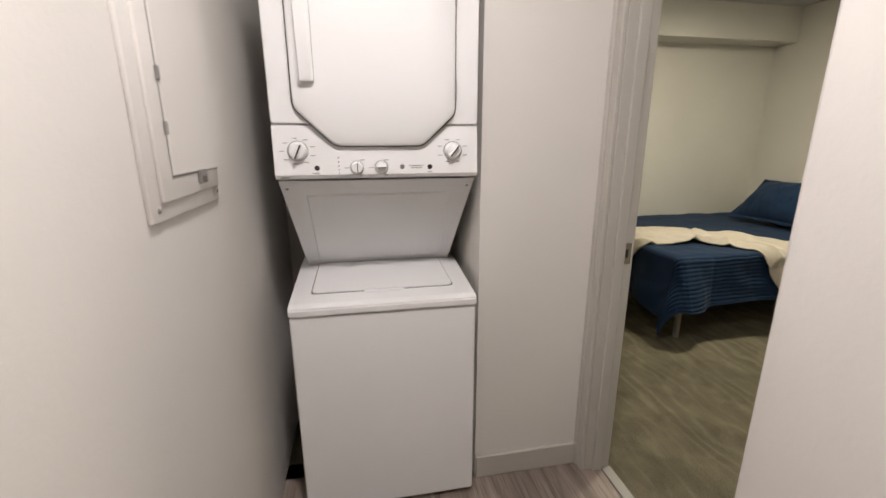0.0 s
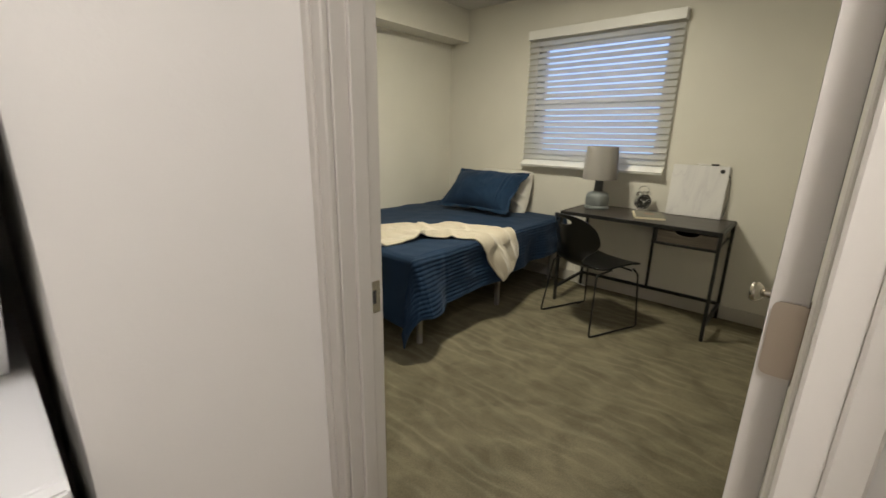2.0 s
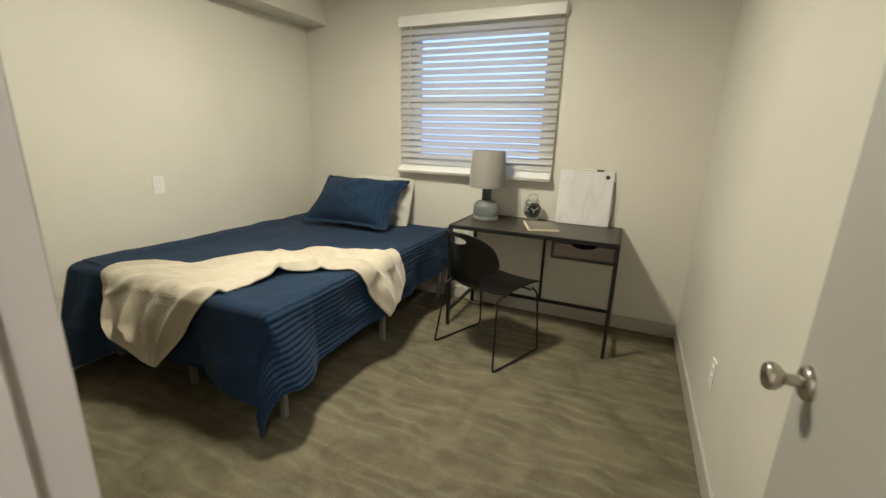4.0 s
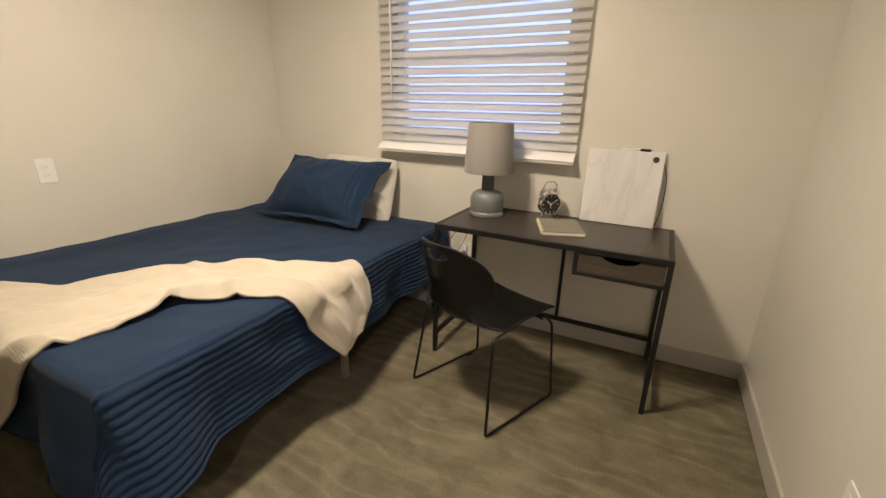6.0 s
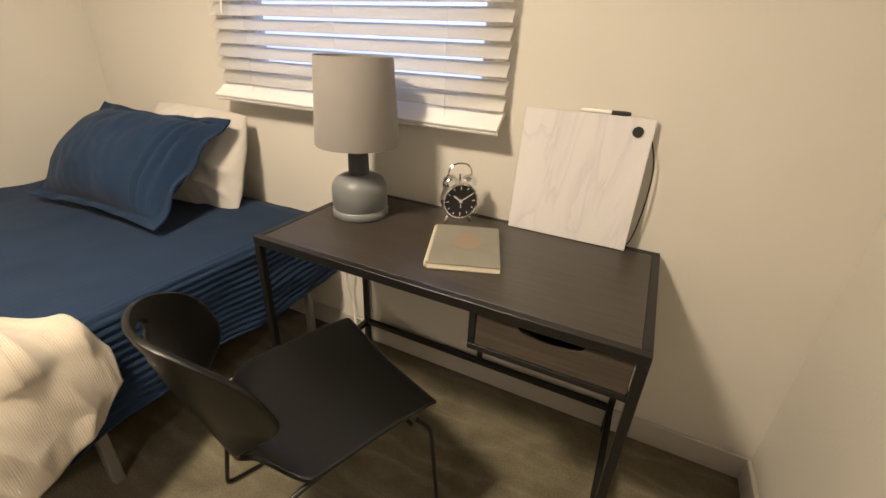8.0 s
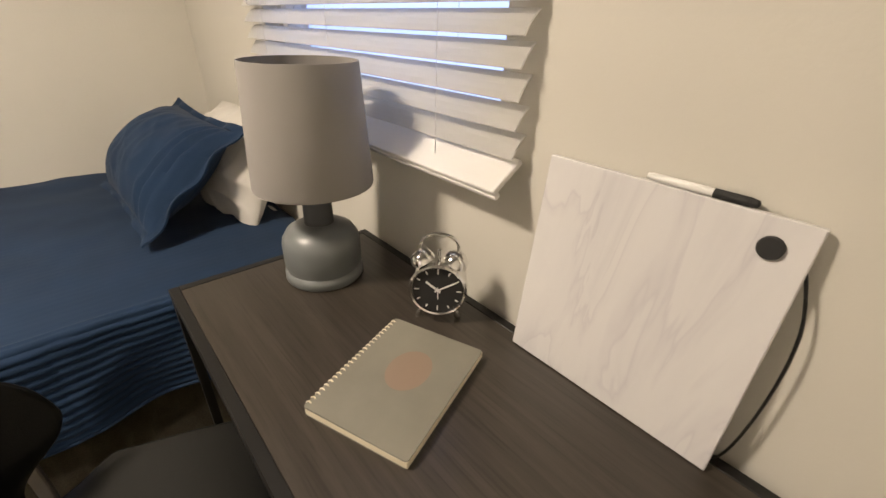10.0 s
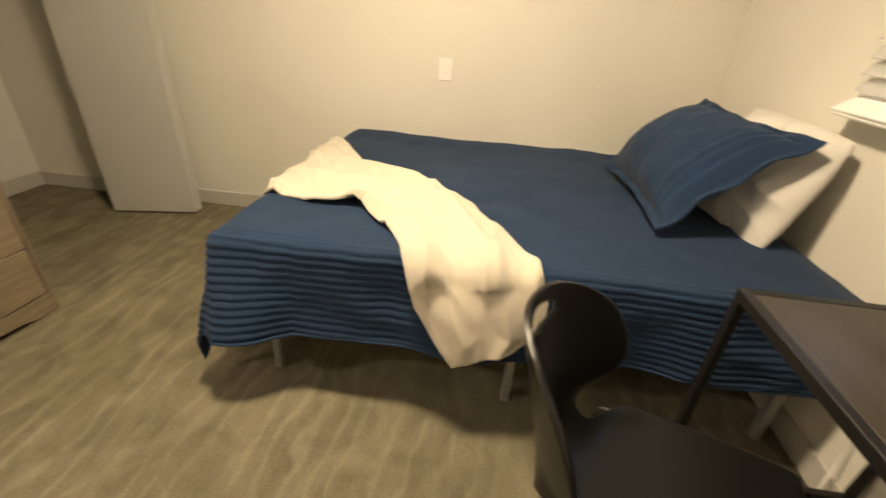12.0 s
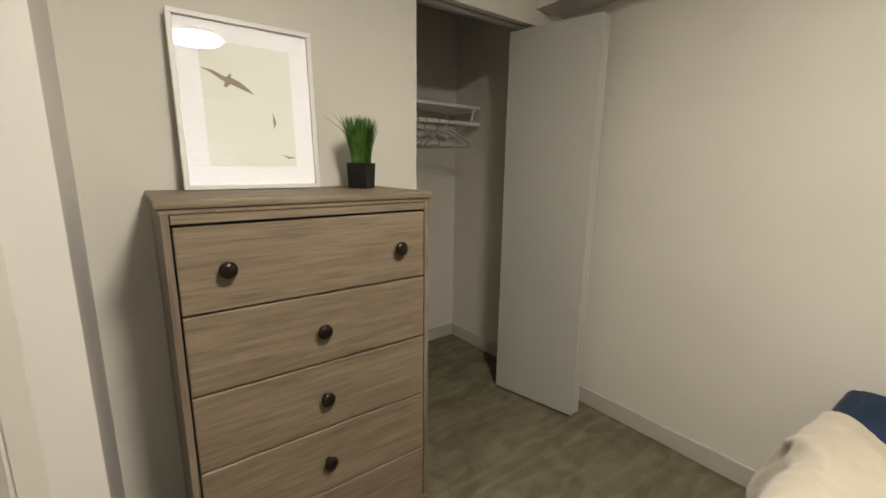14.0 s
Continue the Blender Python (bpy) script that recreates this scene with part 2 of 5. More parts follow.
M_DRESSER_V = wood("weathered_oak_side", (0.105, 0.078, 0.055), (0.18, 0.138, 0.10), (0.25, 0.20, 0.15), 2, 0.9, 0.5)
M_PLANK = wood("hall_plank", (0.15, 0.115, 0.095), (0.25, 0.205, 0.175), (0.36, 0.305, 0.27), 1, 0.55, 0.42, per_piece=True)
M_BRONZE = material("dark_bronze", (0.03, 0.022, 0.017), 0.28, 0.7)
M_GLASS = material("glass", (1, 1, 1), 0.0)
M_GLASS.node_tree.nodes["Principled BSDF"].inputs["Transmission Weight"].default_value = 1.0
M_LIGHT = glow("bedroom_diffuser", (1.05, 1.0, 0.80), 234.0)
M_LIGHT2 = glow("hall_diffuser", (1.02, 0.985, 0.965), 570.0)

# carpet: olive grey with wavy streaks that run along y
M_CARPET = material("streaked_carpet", (0.13, 0.115, 0.075), 0.95, spec=0.1)
_v = coords(M_CARPET, (1.0, 0.42, 1.0))
_wave = node(M_CARPET, "ShaderNodeTexWave", Scale=3.4, Distortion=9.0, Detail=2.5, Detail_Scale=1.8, Detail_Roughness=0.45)
M_CARPET.node_tree.links.new(_v, _wave.inputs["Vector"])
_line = ramp(M_CARPET, _wave.outputs["Fac"], [(0.0, (0.172, 0.151, 0.103)), (0.70, (0.183, 0.161, 0.111)), (0.93, (0.213, 0.189, 0.133)), (1.0, (0.224, 0.200, 0.142))])
_v2 = coords(M_CARPET, (42.0, 5.0, 1.0))
_fine = noise_tex(M_CARPET, 1.0, _v2, 3, 0.6, 0.8)
_slow = noise_tex(M_CARPET, 1.4, coords(M_CARPET), 3)
_fade = ramp(M_CARPET, noise_tex(M_CARPET, 2.6, coords(M_CARPET), 2), [(0.40, (0.35, 0.35, 0.35)), (0.64, (1.0, 1.0, 1.0))])
_c = mixed(M_CARPET, (0.180, 0.158, 0.108), _line, _fade)
_c2 = ramp(M_CARPET, _fine, [(0.35, (0.95, 0.95, 0.95)), (0.65, (1.04, 1.04, 1.04))])
_c3 = ramp(M_CARPET, _slow, [(0.3, (0.86, 0.86, 0.86)), (0.7, (1.08, 1.08, 1.08))])
_c4 = ramp(M_CARPET, noise_tex(M_CARPET, 6.5, coords(M_CARPET, (1, 0.8, 1)), 4, 0.6, 0.5), [(0.34, (0.74, 0.75, 0.74)), (0.62, (1.08, 1.08, 1.08))])
_c5 = ramp(M_CARPET, noise_tex(M_CARPET, 170, coords(M_CARPET), 2), [(0.3, (0.80, 0.80, 0.80)), (0.7, (1.16, 1.16, 1.16))])
_cc = mixed(M_CARPET, mixed(M_CARPET, _c, _c2, 1.0, "MULTIPLY"), _c3, 1.0, "MULTIPLY")
base(M_CARPET, mixed(M_CARPET, mixed(M_CARPET, _cc, _c4, 1.0, "MULTIPLY"), _c5, 1.0, "MULTIPLY"))
bump(M_CARPET, noise_tex(M_CARPET, 420, coords(M_CARPET), 3), 0.6, 0.006)

# marbled board: white with soft grey veins
M_MARBLE = material("marbled_board", (0.72, 0.71, 0.70), 0.25)
_mm = node(M_MARBLE, "ShaderNodeMapping")
_mm.inputs["Rotation"].default_value = (radians(-44), 0, 0)
_mm.inputs["Scale"].default_value = (1.0, 3.4, 1.1)
M_MARBLE.node_tree.links.new(coords(M_MARBLE), _mm.inputs["Vector"])
_cloud = ramp(M_MARBLE, noise_tex(M_MARBLE, 1.6, _mm.outputs[0], 5, 0.6, 0.6), [(0.34, (0.73, 0.72, 0.72)), (0.50, (0.70, 0.69, 0.695)), (0.66, (0.60, 0.59, 0.61))])
_vein = ramp(M_MARBLE, noise_tex(M_MARBLE, 2.0, _mm.outputs[0], 4, 0.55, 0.7), [(0.45, (1.0, 1.0, 1.0)), (0.49, (0.95, 0.945, 0.955)), (0.50, (0.90, 0.89, 0.915)), (0.515, (1.0, 1.0, 1.0))])
base(M_MARBLE, mixed(M_MARBLE, _cloud, _vein, 1.0, "MULTIPLY"))

# ---- the large structure ----
H = 2.50
XW, YS, YN = 3.80, 0.385, 3.565      # window wall, door-side wall, bed wall
XH, XB = 0.68, 0.795                  # hall face and bedroom face of the door wall
XL = -0.55                           # hall's far side wall
DY0, DY1, DH = 0.432, 1.190, 2.05    # door opening
WY0, WY1, WZ0, WZ1 = 1.43, 2.53, 1.12, 2.12

setting("wall_east", boxes((XW, YS - 0.12, 0, XW + 0.16, WY0, H), (XW, WY1, 0, XW + 0.16, YN + 0.12, H),
                           (XW, WY0, 0, XW + 0.16, WY1, WZ0), (XW, WY0, WZ1, XW + 0.16, WY1, H)),
        M_WALL, "off-white painted bedroom wall with the window opening", "wall")
setting("wall_south", boxes((0.745, YS - 0.07, 0, XW, YS, H)), M_WALL, "off-white painted bedroom wall behind the open door", "wall")
setting("wall_north", boxes((-0.70, YN, 0, XW, YN + 0.12, H)), M_WALL, "off-white painted wall beside the bed", "wall")
setting("wall_door", boxes((XH, 0.31, 0, 0.745, DY0 - 0.02, H), (XH, DY0 - 0.02, DH + 0.02, XB, DY1 + 0.02, H), (XH, DY1 + 0.02, 0, XB, 1.376, H)),
        M_HALLWALL, "off-white painted wall with the bedroom doorway", "wall")
setting("wall_hall_east", boxes((0.38, -2.2, 0, XB, 0.31, H), bevel=0.012, seg=3), M_HALLWALL, "off-white painted hall wall with a rounded corner", "wall", True)
setting("wall_alcove_front", boxes((0.22, 1.25, 0, XH, 1.376, H), bevel=0.0), M_HALLWALL, "off-white wall between laundry alcove and doorway", "wall")
setting("wall_alcove_side", boxes((0.22, 1.376, 0, 0.37, 2.58, H)), M_WALL, "off-white painted wall behind the dresser", "wall")
setting("wall_closet_header", boxes((0.25, 2.58, 2.13, 0.37, YN, H)), M_WALL, "off-white painted header above the closet opening", "wall")
setting("wall_closet_back", boxes((-0.70, 2.0, 0, -0.58, YN, H)), M_WALL, "off-white painted closet back wall", "wall")
setting("wall_closet_side", boxes((-0.58, 2.0, 0, 0.22, 2.12, H)), M_WALL, "off-white painted wall between closet and laundry alcove", "wall")
setting("wall_hall_west", boxes((XL - 0.12, -2.2, 0, XL, 2.0, H)), M_HALLWALL, "off-white painted hall wall with the breaker panel", "wall")
setting("wall_hall_end", boxes((XL - 0.12, -2.32, 0, XB, -2.2, H)), M_HALLWALL, "off-white painted wall that closes the hall", "wall")
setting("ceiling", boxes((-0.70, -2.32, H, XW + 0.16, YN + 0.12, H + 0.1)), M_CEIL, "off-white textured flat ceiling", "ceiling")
setting("soffit", boxes((0.37, 3.34, 2.21, XW, YN, H)), M_WALL, "boxed-in soffit along the bed wall under the ceiling", "soffit")
setting("floor", boxes((0.775, YS - 0.12, -0.1, XW + 0.16, YN + 0.12, 0.0), (-0.70, 1.376, -0.1, 0.775, YN + 0.12, 0.0)), M_CARPET,
        "olive-grey bedroom carpet with wavy streaks", "carpet")
hall_floor = setting("floor_hall", boxes((XL - 0.12, -2.32, -0.1, 0.775, 1.376, -0.008)), M_DARK, "grey-brown wood plank hall floor", "floor")

# baseboards
BB, BT = 0.10, 0.014
def baseboard(x0, y0, x1, y1):
    setting("baseboard", boxes((x0, y0, 0, x1, y1, BB), bevel=0.003), M_TRIM, "taupe-grey painted baseboard along the wall", "baseboard")

baseboard(XW - BT, YS, XW, YN)
baseboard(XB, YS, XW - BT, YS + BT)
baseboard(0.25, YN - BT, XW - BT, YN)
baseboard(-0.58, YN - BT, 0.25, YN)
baseboard(-0.58, 2.12, -0.58 + BT, YN - BT)
baseboard(0.37, 1.376 + BT, 0.37 + BT, 2.58)
baseboard(0.37, 1.376, XB, 1.376 + BT)
baseboard(XB, DY1 + 0.09, XB + BT, 1.376 + BT)
baseboard(0.222, 1.25 - BT, XH - 0.02, 1.25)
baseboard(XL, -2.2, XL + BT, 1.10)
baseboard(0.38 - BT, -2.2, 0.38, 0.31)
baseboard(0.38 - BT, 0.31, XH - 0.03, 0.31 + BT)

# door frame: jambs with stops, and a stepped casing on both faces
def jamb(y0, y1, stop0, stop1):
    return boxes((XH, y0, 0, XB, y1, DH), (XH + 0.035, stop0, 0, XH + 0.075, stop1, DH), bevel=0.002)

frame_1 = setting("door_frame", jamb(DY1, DY1 + 0.02, DY1 - 0.012, DY1), M_TRIM, "taupe-grey painted door frame with stops and casing", "door frame")
# hinge-side jamb and casing: same frame, light put in as a paler colour
part("jamb", boxes((XH, DY0 - 0.02, 0, 0.745, DY0, DH), bevel=0.002), M_HINGESIDE_LIT, frame_1)
part("head_jamb", boxes((XH, DY0, DH, XB, DY1, DH + 0.02)), M_TRIM, frame_1)
part("casing", boxes((XH - 0.016, DY1 + 0.004, 0, XH, 1.2495, DH + 0.06), (XH - 0.024, DY1 + 0.036, 0, XH - 0.012, 1.2495, DH + 0.06), bevel=0.003), M_TRIM, frame_1)
part("casing", boxes((XH - 0.016, DY0 - 0.066, 0, XH, DY0 - 0.004, DH + 0.06), (XH - 0.024, DY0 - 0.066, 0, XH - 0.012, DY0 - 0.036, DH + 0.06), bevel=0.003), M_HINGESIDE_LIT, frame_1)
part("casing", boxes((XB, DY1 + 0.03, 0, XB + 0.009, DY1 + 0.085, DH + 0.06), bevel=0.003), M_WALL, frame_1)
part("head_casing", boxes((XH - 0.018, DY0 - 0.066, DH + 0.06, XH, 1.2495, DH + 0.12), bevel=0.003), M_TRIM, frame_1)
part("head_casing", boxes((XB, DY0 - 0.01, DH + 0.06, XB + 0.018, DY1 + 0.066, DH + 0.12), bevel=0.003), M_TRIM, frame_1)
strike = part("strike_plate", boxes((0.745, DY1 - 0.0025, 0.905, 0.785, DY1 + 0.002, 0.985), bevel=0.001), M_METAL, frame_1, "brushed nickel strike plate")
part("strike_hole", boxes((0.756, DY1 - 0.0032, 0.930, 0.772, DY1 - 0.001, 0.962)), M_DARK, strike)
part("threshold_strip", boxes((0.755, DY0, 0.0, 0.80, DY1, 0.006), bevel=0.002), M_GREYMETAL, frame_1, "thin grey transition strip")

# the open door, hung close to the wall
door = setting("door_1", boxes((0.0, 0.0, 0.012, 0.823, 0.036, 2.035), bevel=0.002), M_DOOR, "flat grey painted bedroom door, standing wide open", "door")
door.matrix_basis = pose(0.775, 0.432, 0, 0, 0, -0.25)
part("hinge_edge", boxes((-0.0035, 0.001, 0.014, -0.0005, 0.0352, 2.033)), M_HINGESIDE_LIT, door, "hinge edge, painted paler for the light on it")
def hinge(z):
    bm = plate(round_outline([(-0.004, z - 0.046), (0.0315, z - 0.046), (0.0315, z + 0.046), (-0.004, z + 0.046)], 0.010), 0, 0.003)
    bm.transform(Matrix.Translation((-0.0065, 0.0005, 0)) @ Matrix.Rotation(radians(90), 4, "Z"))
    h = part("hinge_leaf", bm, M_HINGE, door, "brown bronze hinge leaf with rounded corners")
    part("hinge_pin", lathe([(0, -0.058), (0.0045, -0.056), (0.0065, -0.051), (0.0065, 0.051), (0.0045, 0.056), (0, 0.06)], 14, Matrix.Translation((-0.0075, -0.006, z))), M_METAL, h)
    bm = boxes((-0.0315, -0.0125, z - 0.046, -0.008, -0.0095, z + 0.046), bevel=0.001)
    part("jamb_leaf", bm, M_HINGE, h)
    for dy, dz in ((0.013, 0.034), (0.021, 0.0), (0.013, -0.034)):
        part("screw", lathe([(0, 0.0012), (0.004, 0.0008), (0.0044, 0)], 10, Matrix.Translation((-0.0068, dy, z + dz)) @ Matrix.Rotation(radians(-90), 4, "Y")), M_DARK, h)

for z in (0.26, 1.10, 1.83):
    hinge(z)
def knob(side):
    y0 = 0.036 if side > 0 else 0.0
    turn = Matrix.Translation((0.768, y0, 0.925)) @ Matrix.Rotation(radians(-90 * side), 4, "X")
    k = part("door_knob", lathe([(0, 0.0), (0.033, 0.0), (0.033, 0.006), (0.028, 0.011), (0.012, 0.014), (0.011, 0.036), (0.019, 0.042), (0.0265, 0.052),
                                 (0.027, 0.062), (0.022, 0.068), (0.0, 0.069)], 28, turn), M_METAL, door, "brushed nickel round knob", True, 50)
knob(1)
part("latch_plate", boxes((0.8225, 0.006, 0.895, 0.8242, 0.030, 0.955)), M_METAL, door)

# window behind the blind
win = setting("window_1", boxes((XW + 0.06, WY0, WZ0, XW + 0.12, WY0 + 0.045, WZ1), (XW + 0.06, WY1 - 0.045, WZ0, XW + 0.12, WY1, WZ1),
                                (XW + 0.06, WY0 + 0.045, WZ0, XW + 0.12, WY1 - 0.045, WZ0 + 0.045), (XW + 0.06, WY0 + 0.045, WZ1 - 0.045, XW + 0.12, WY1 - 0.045, WZ1),
                                (XW + 0.065, WY0 + 0.045, 1.585, XW + 0.115, WY1 - 0.045, 1.635), bevel=0.003), M_WHITE, "white framed sash window behind the blind", "window")
for z0, z1 in ((WZ0 + 0.045, 1.585), (1.635, WZ1 - 0.045)):
    pane = part("pane", boxes((XW + 0.088, WY0 + 0.045, z0, XW + 0.092, WY1 - 0.045, z1)), M_GLASS, win)
    pane.visible_shadow = False
M_OUT = bpy.data.materials.new("dusk_distance")
M_OUT.use_nodes = True
_t = M_OUT.node_tree
_t.nodes.clear()
_o, _e = _t.nodes.new("ShaderNodeOutputMaterial"), _t.nodes.new("ShaderNodeEmission")
_e.inputs[0].default_value, _e.inputs[1].default_value = (0.36, 0.55, 1.0, 1), 2.3
_t.links.new(_e.outputs[0], _o.inputs[0])
setting("backdrop", boxes((7.5, -8, -2, 7.6, 12, 9)), M_OUT, "plain blue dusk distance outside the window", "backdrop")
setting("ground", boxes((3.97, -40, -0.6, 60, 40, -0.5)), paint("dark_asphalt", (0.05, 0.05, 0.052), 0.9, 40, 0.3), "dim ground outside the window", "ground")

# ceiling lights
def flush_light(x, y, r, mat, label):
    t = thing("ceiling_light", (x, y, H), label, "ceiling light")
    part("rim", lathe([(0, 0), (r + 0.012, 0), (r + 0.012, -0.022), (r, -0.028), (r, -0.02), (0, -0.02)], 48), M_WHITE, t, "", True)
    part("diffuser", lathe([(r - 0.001, -0.021), (r - 0.001, -0.027), (r * 0.8, -0.034), (0, -0.038)], 48), mat, t, "glowing white diffuser", True)

flush_light(2.25, 1.99, 0.17, M_LIGHT, "round white flush ceiling light, switched on")
flush_light(-0.06, 0.2, 0.085, M_LIGHT2, "round white flush hall ceiling light, switched on")

# ---- laundry alcove ----
def laundry_centre():
    t = thing("laundry_center", (-0.435, 1.17, 0), "white stacked washer and dryer unit standing in the alcove", "washer dryer")
    W = 0.625
    part("washer_body", boxes((0, 0.004, 0.02, W, 0.74, 0.795), bevel=0.008, seg=2), M_ENAMEL, t)
    # top deck: a wedge that rises to the back
    bm = bmesh.new()
    prof = [(-0.004, 0.800), (-0.006, 0.826), (0.012, 0.838), (0.36, 0.872), (0.74, 0.872), (0.74, 0.800)]
    a = [bm.verts.new((0.0, y, z)) for y, z in prof]
    b = [bm.verts.new((W, y, z)) for y, z in prof]
    bm.faces.new(a), bm.faces.new(b[::-1])
    for i in range(len(prof)):
        j = (i + 1) % len(prof)
        bm.faces.new((a[i], b[i], b[j], a[j]))
    bmesh.ops.recalc_face_normals(bm, faces=bm.faces)
    bmesh.ops.bevel(bm, geom=list(bm.edges), offset=0.004, segments=2, affect="EDGES")
    deck = part("washer_top", bm, M_ENAMEL, t)
    tilt = math.degrees(math.atan2(0.034, 0.348))
    place = Matrix.Translation((0, 0.012, 0.838)) @ Matrix.Rotation(radians(tilt), 4, "X")
    bm = plate(round_outline([(0.064, 0.072), (W - 0.064, 0.072), (W - 0.070, 0.345), (0.070, 0.345)], 0.02), -0.003, 0.0006, 0)
    bm.transform(place @ Matrix(((1, 0, 0, 0), (0, 0, 1, 0), (0, 1, 0, 0), (0, 0, 0, 1))))
    part("lid_gap", bm, M_DARK, deck)
    bm = plate(round_outline([(0.067, 0.075), (W - 0.067, 0.075), (W - 0.073, 0.343), (0.073, 0.343)], 0.019), 0.0, 0.006, 0.002)
    bm.transform(place @ Matrix(((1, 0, 0, 0), (0, 0, 1, 0), (0, 1, 0, 0), (0, 0, 0, 1))))
    lid = part("washer_lid", bm, M_ENAMEL, deck)
    bm = boxes((W / 2 - 0.07, 0.062, -0.002, W / 2 + 0.07, 0.074, 0.0035), bevel=0.0015)
    bm.transform(place)
    part("lid_grip", bm, M_ENAMEL2, deck)
    # sloping back panel between washer and dryer
    bm = bmesh.new()
    ring = [(0.03, 0.365, 0.866), (W - 0.03, 0.365, 0.866), (W - 0.004, 0.042, 1.232), (0.004, 0.042, 1.232)]
    back = [(0.03, 0.60, 0.866), (W - 0.03, 0.60, 0.866), (W - 0.004, 0.60, 1.232), (0.004, 0.60, 1.232)]
    a, b = [bm.verts.new(v) for v in ring], [bm.verts.new(v) for v in back]
    bm.faces.new(a), bm.faces.new(b[::-1])
    for i in range(4):
        bm.faces.new((a[i], b[i], b[(i + 1) % 4], a[(i + 1) % 4]))
    rec = part("sloping_panel", bm, M_ENAMEL2, t)
    def on_slope(u, v, w=0.0):
        p = Vector(ring[0]).lerp(Vector(ring[1]), u).lerp(Vector(ring[3]).lerp(Vector(ring[2]), u), v)
        return p + Vector((0, -0.75, -0.66)).normalized() * w
    bm = bmesh.new()
    bm2 = [on_slope(u, v, 0.004) for u, v in ((0.09, 0.10), (0.91, 0.10), (0.88, 0.86), (0.12, 0.86))]
    base2 = [on_slope(u, v, -0.002) for u, v in ((0.08, 0.09), (0.92, 0.09), (0.89, 0.87), (0.11, 0.87))]
    a, b = [bm.verts.new(v) for v in bm2], [bm.verts.new(v) for v in base2]
    bm.faces.new(a)
    for i in range(4):
        bm.faces.new((a[i], b[i], b[(i + 1) % 4], a[(i + 1) % 4]))
    part("embossed_panel", bm, M_ENAMEL2, rec)
    for u in (0.03, 0.97):
        p = on_slope(u, 0.93, 0.001)
        part("screw", lathe([(0, 0.002), (0.004, 0.0015), (0.0045, 0)], 10, Matrix.Translation(p) @ Matrix.Rotation(radians(135), 4, "X")), M_GREYMETAL, rec)
    # dryer cabinet and control band
    part("dryer_body", boxes((0, 0.040, 1.245, W, 0.74, 1.935), bevel=0.008, seg=2), M_ENAMEL, t)
    bm = bmesh.new()
    prof = [(0.040, 1.238), (0.022, 1.240), (0.014, 1.252), (0.026, 1.396), (0.040, 1.398)]
    a = [bm.verts.new((0.002, y, z)) for y, z in prof]
    b = [bm.verts.new((W - 0.002, y, z)) for y, z in prof]
    bm.faces.new(a), bm.faces.new(b[::-1])
    for i in range(len(prof)):
        j = (i + 1) % len(prof)
        bm.faces.new((a[i], b[i], b[j], a[j]))
    panel = part("control_panel", bm, M_ENAMEL, t)
    def face_y(z):
        return 0.014 + (z - 1.252) / 0.144 * 0.012
    part("front_panel", plate(round_outline([(0.002, 1.401), (W - 0.002, 1.401), (W - 0.002, 1.925), (0.002, 1.925)], 0.012), 0.022, 0.040, 0.004), M_ENAMEL, t)
    oct_ = [(0.066, 1.444), (0.066, 1.800), (0.096, 1.833), (0.520, 1.833), (0.551, 1.800), (0.551, 1.430), (0.447, 1.334), (0.180, 1.334)]
    part("door_gap", plate(round_outline(oct_, 0.02), 0.0135, 0.030), M_DARK, t)
    inner = [(x + (0.3125 - x) * 0.012, z + (1.58 - z) * 0.012) for x, z in oct_]
    ol = round_outline(inner, 0.02)
    bm = bmesh.new()
    rings = [[bm.verts.new((x, 0.030, z)) for x, z in ol]]
    for k, y in ((1.0, 0.010), (0.992, 0.005), (0.97, 0.002), (0.85, -0.0025), (0.7, -0.007), (0.5, -0.0115), (0.3, -0.0145), (0.12, -0.016)):
        rings.append([bm.verts.new((0.309 + (x - 0.309) * k, y, 1.58 + (z - 1.58) * k)) for x, z in ol])
    for r0, r1 in zip(rings, rings[1:]):
        for i in range(len(ol)):
            bm.faces.new((r0[i], r0[(i + 1) % len(ol)], r1[(i + 1) % len(ol)], r1[i]))
    bm.faces.new(rings[-1])
    ddoor = part("dryer_door", bm, M_ENAMEL, t, "", True, 50)
    part("handle_recess", plate(round_outline([(0.088, 1.503), (0.141, 1.503), (0.141, 1.735), (0.084, 1.735)], 0.008), -0.0045, 0.006), M_ENAMEL2, ddoor)
    bm = plate(round_outline([(0.096, 1.512), (0.136, 1.512), (0.136, 1.728), (0.092, 1.728)], 0.008), -0.022, 0.003, 0.005)
    part("door_handle", bm, M_ENAMEL, ddoor, "", True)
    for z in (1.50, 1.76):
        part("hinge_cover", boxes((0.545, 0.002, z - 0.03, 0.551, 0.01, z + 0.03), bevel=0.001), M_GREYMETAL, ddoor)
    def dial(x, z, r, turned, ring_mark):
        y = face_y(z)
        turn = Matrix.Translation((x, y, z)) @ Matrix.Rotation(radians(90), 4, "X")
        k = part("knob", lathe([(0, 0), (r * 1.08, 0), (r * 1.08, 0.003), (r, 0.005), (r * 0.92, 0.018), (r * 0.8, 0.021), (0, 0.021)], 28, turn), M_ENAMEL, panel, "white control knob", True, 50)
        part("knob_ring", lathe([(r * 1.10, 0), (r * 1.17, 0), (r * 1.17, 0.0016), (r * 1.10, 0.0016)], 28, turn), M_GREYMETAL, k)
        bm = boxes((-r * 0.22, -r * 0.9, 0.018, r * 0.22, r * 0.9, 0.030), bevel=0.003)
        bm.transform(turn @ Matrix.Rotation(radians(turned), 4, "Z"))
        g = part("grip", bm, M_ENAMEL, k)
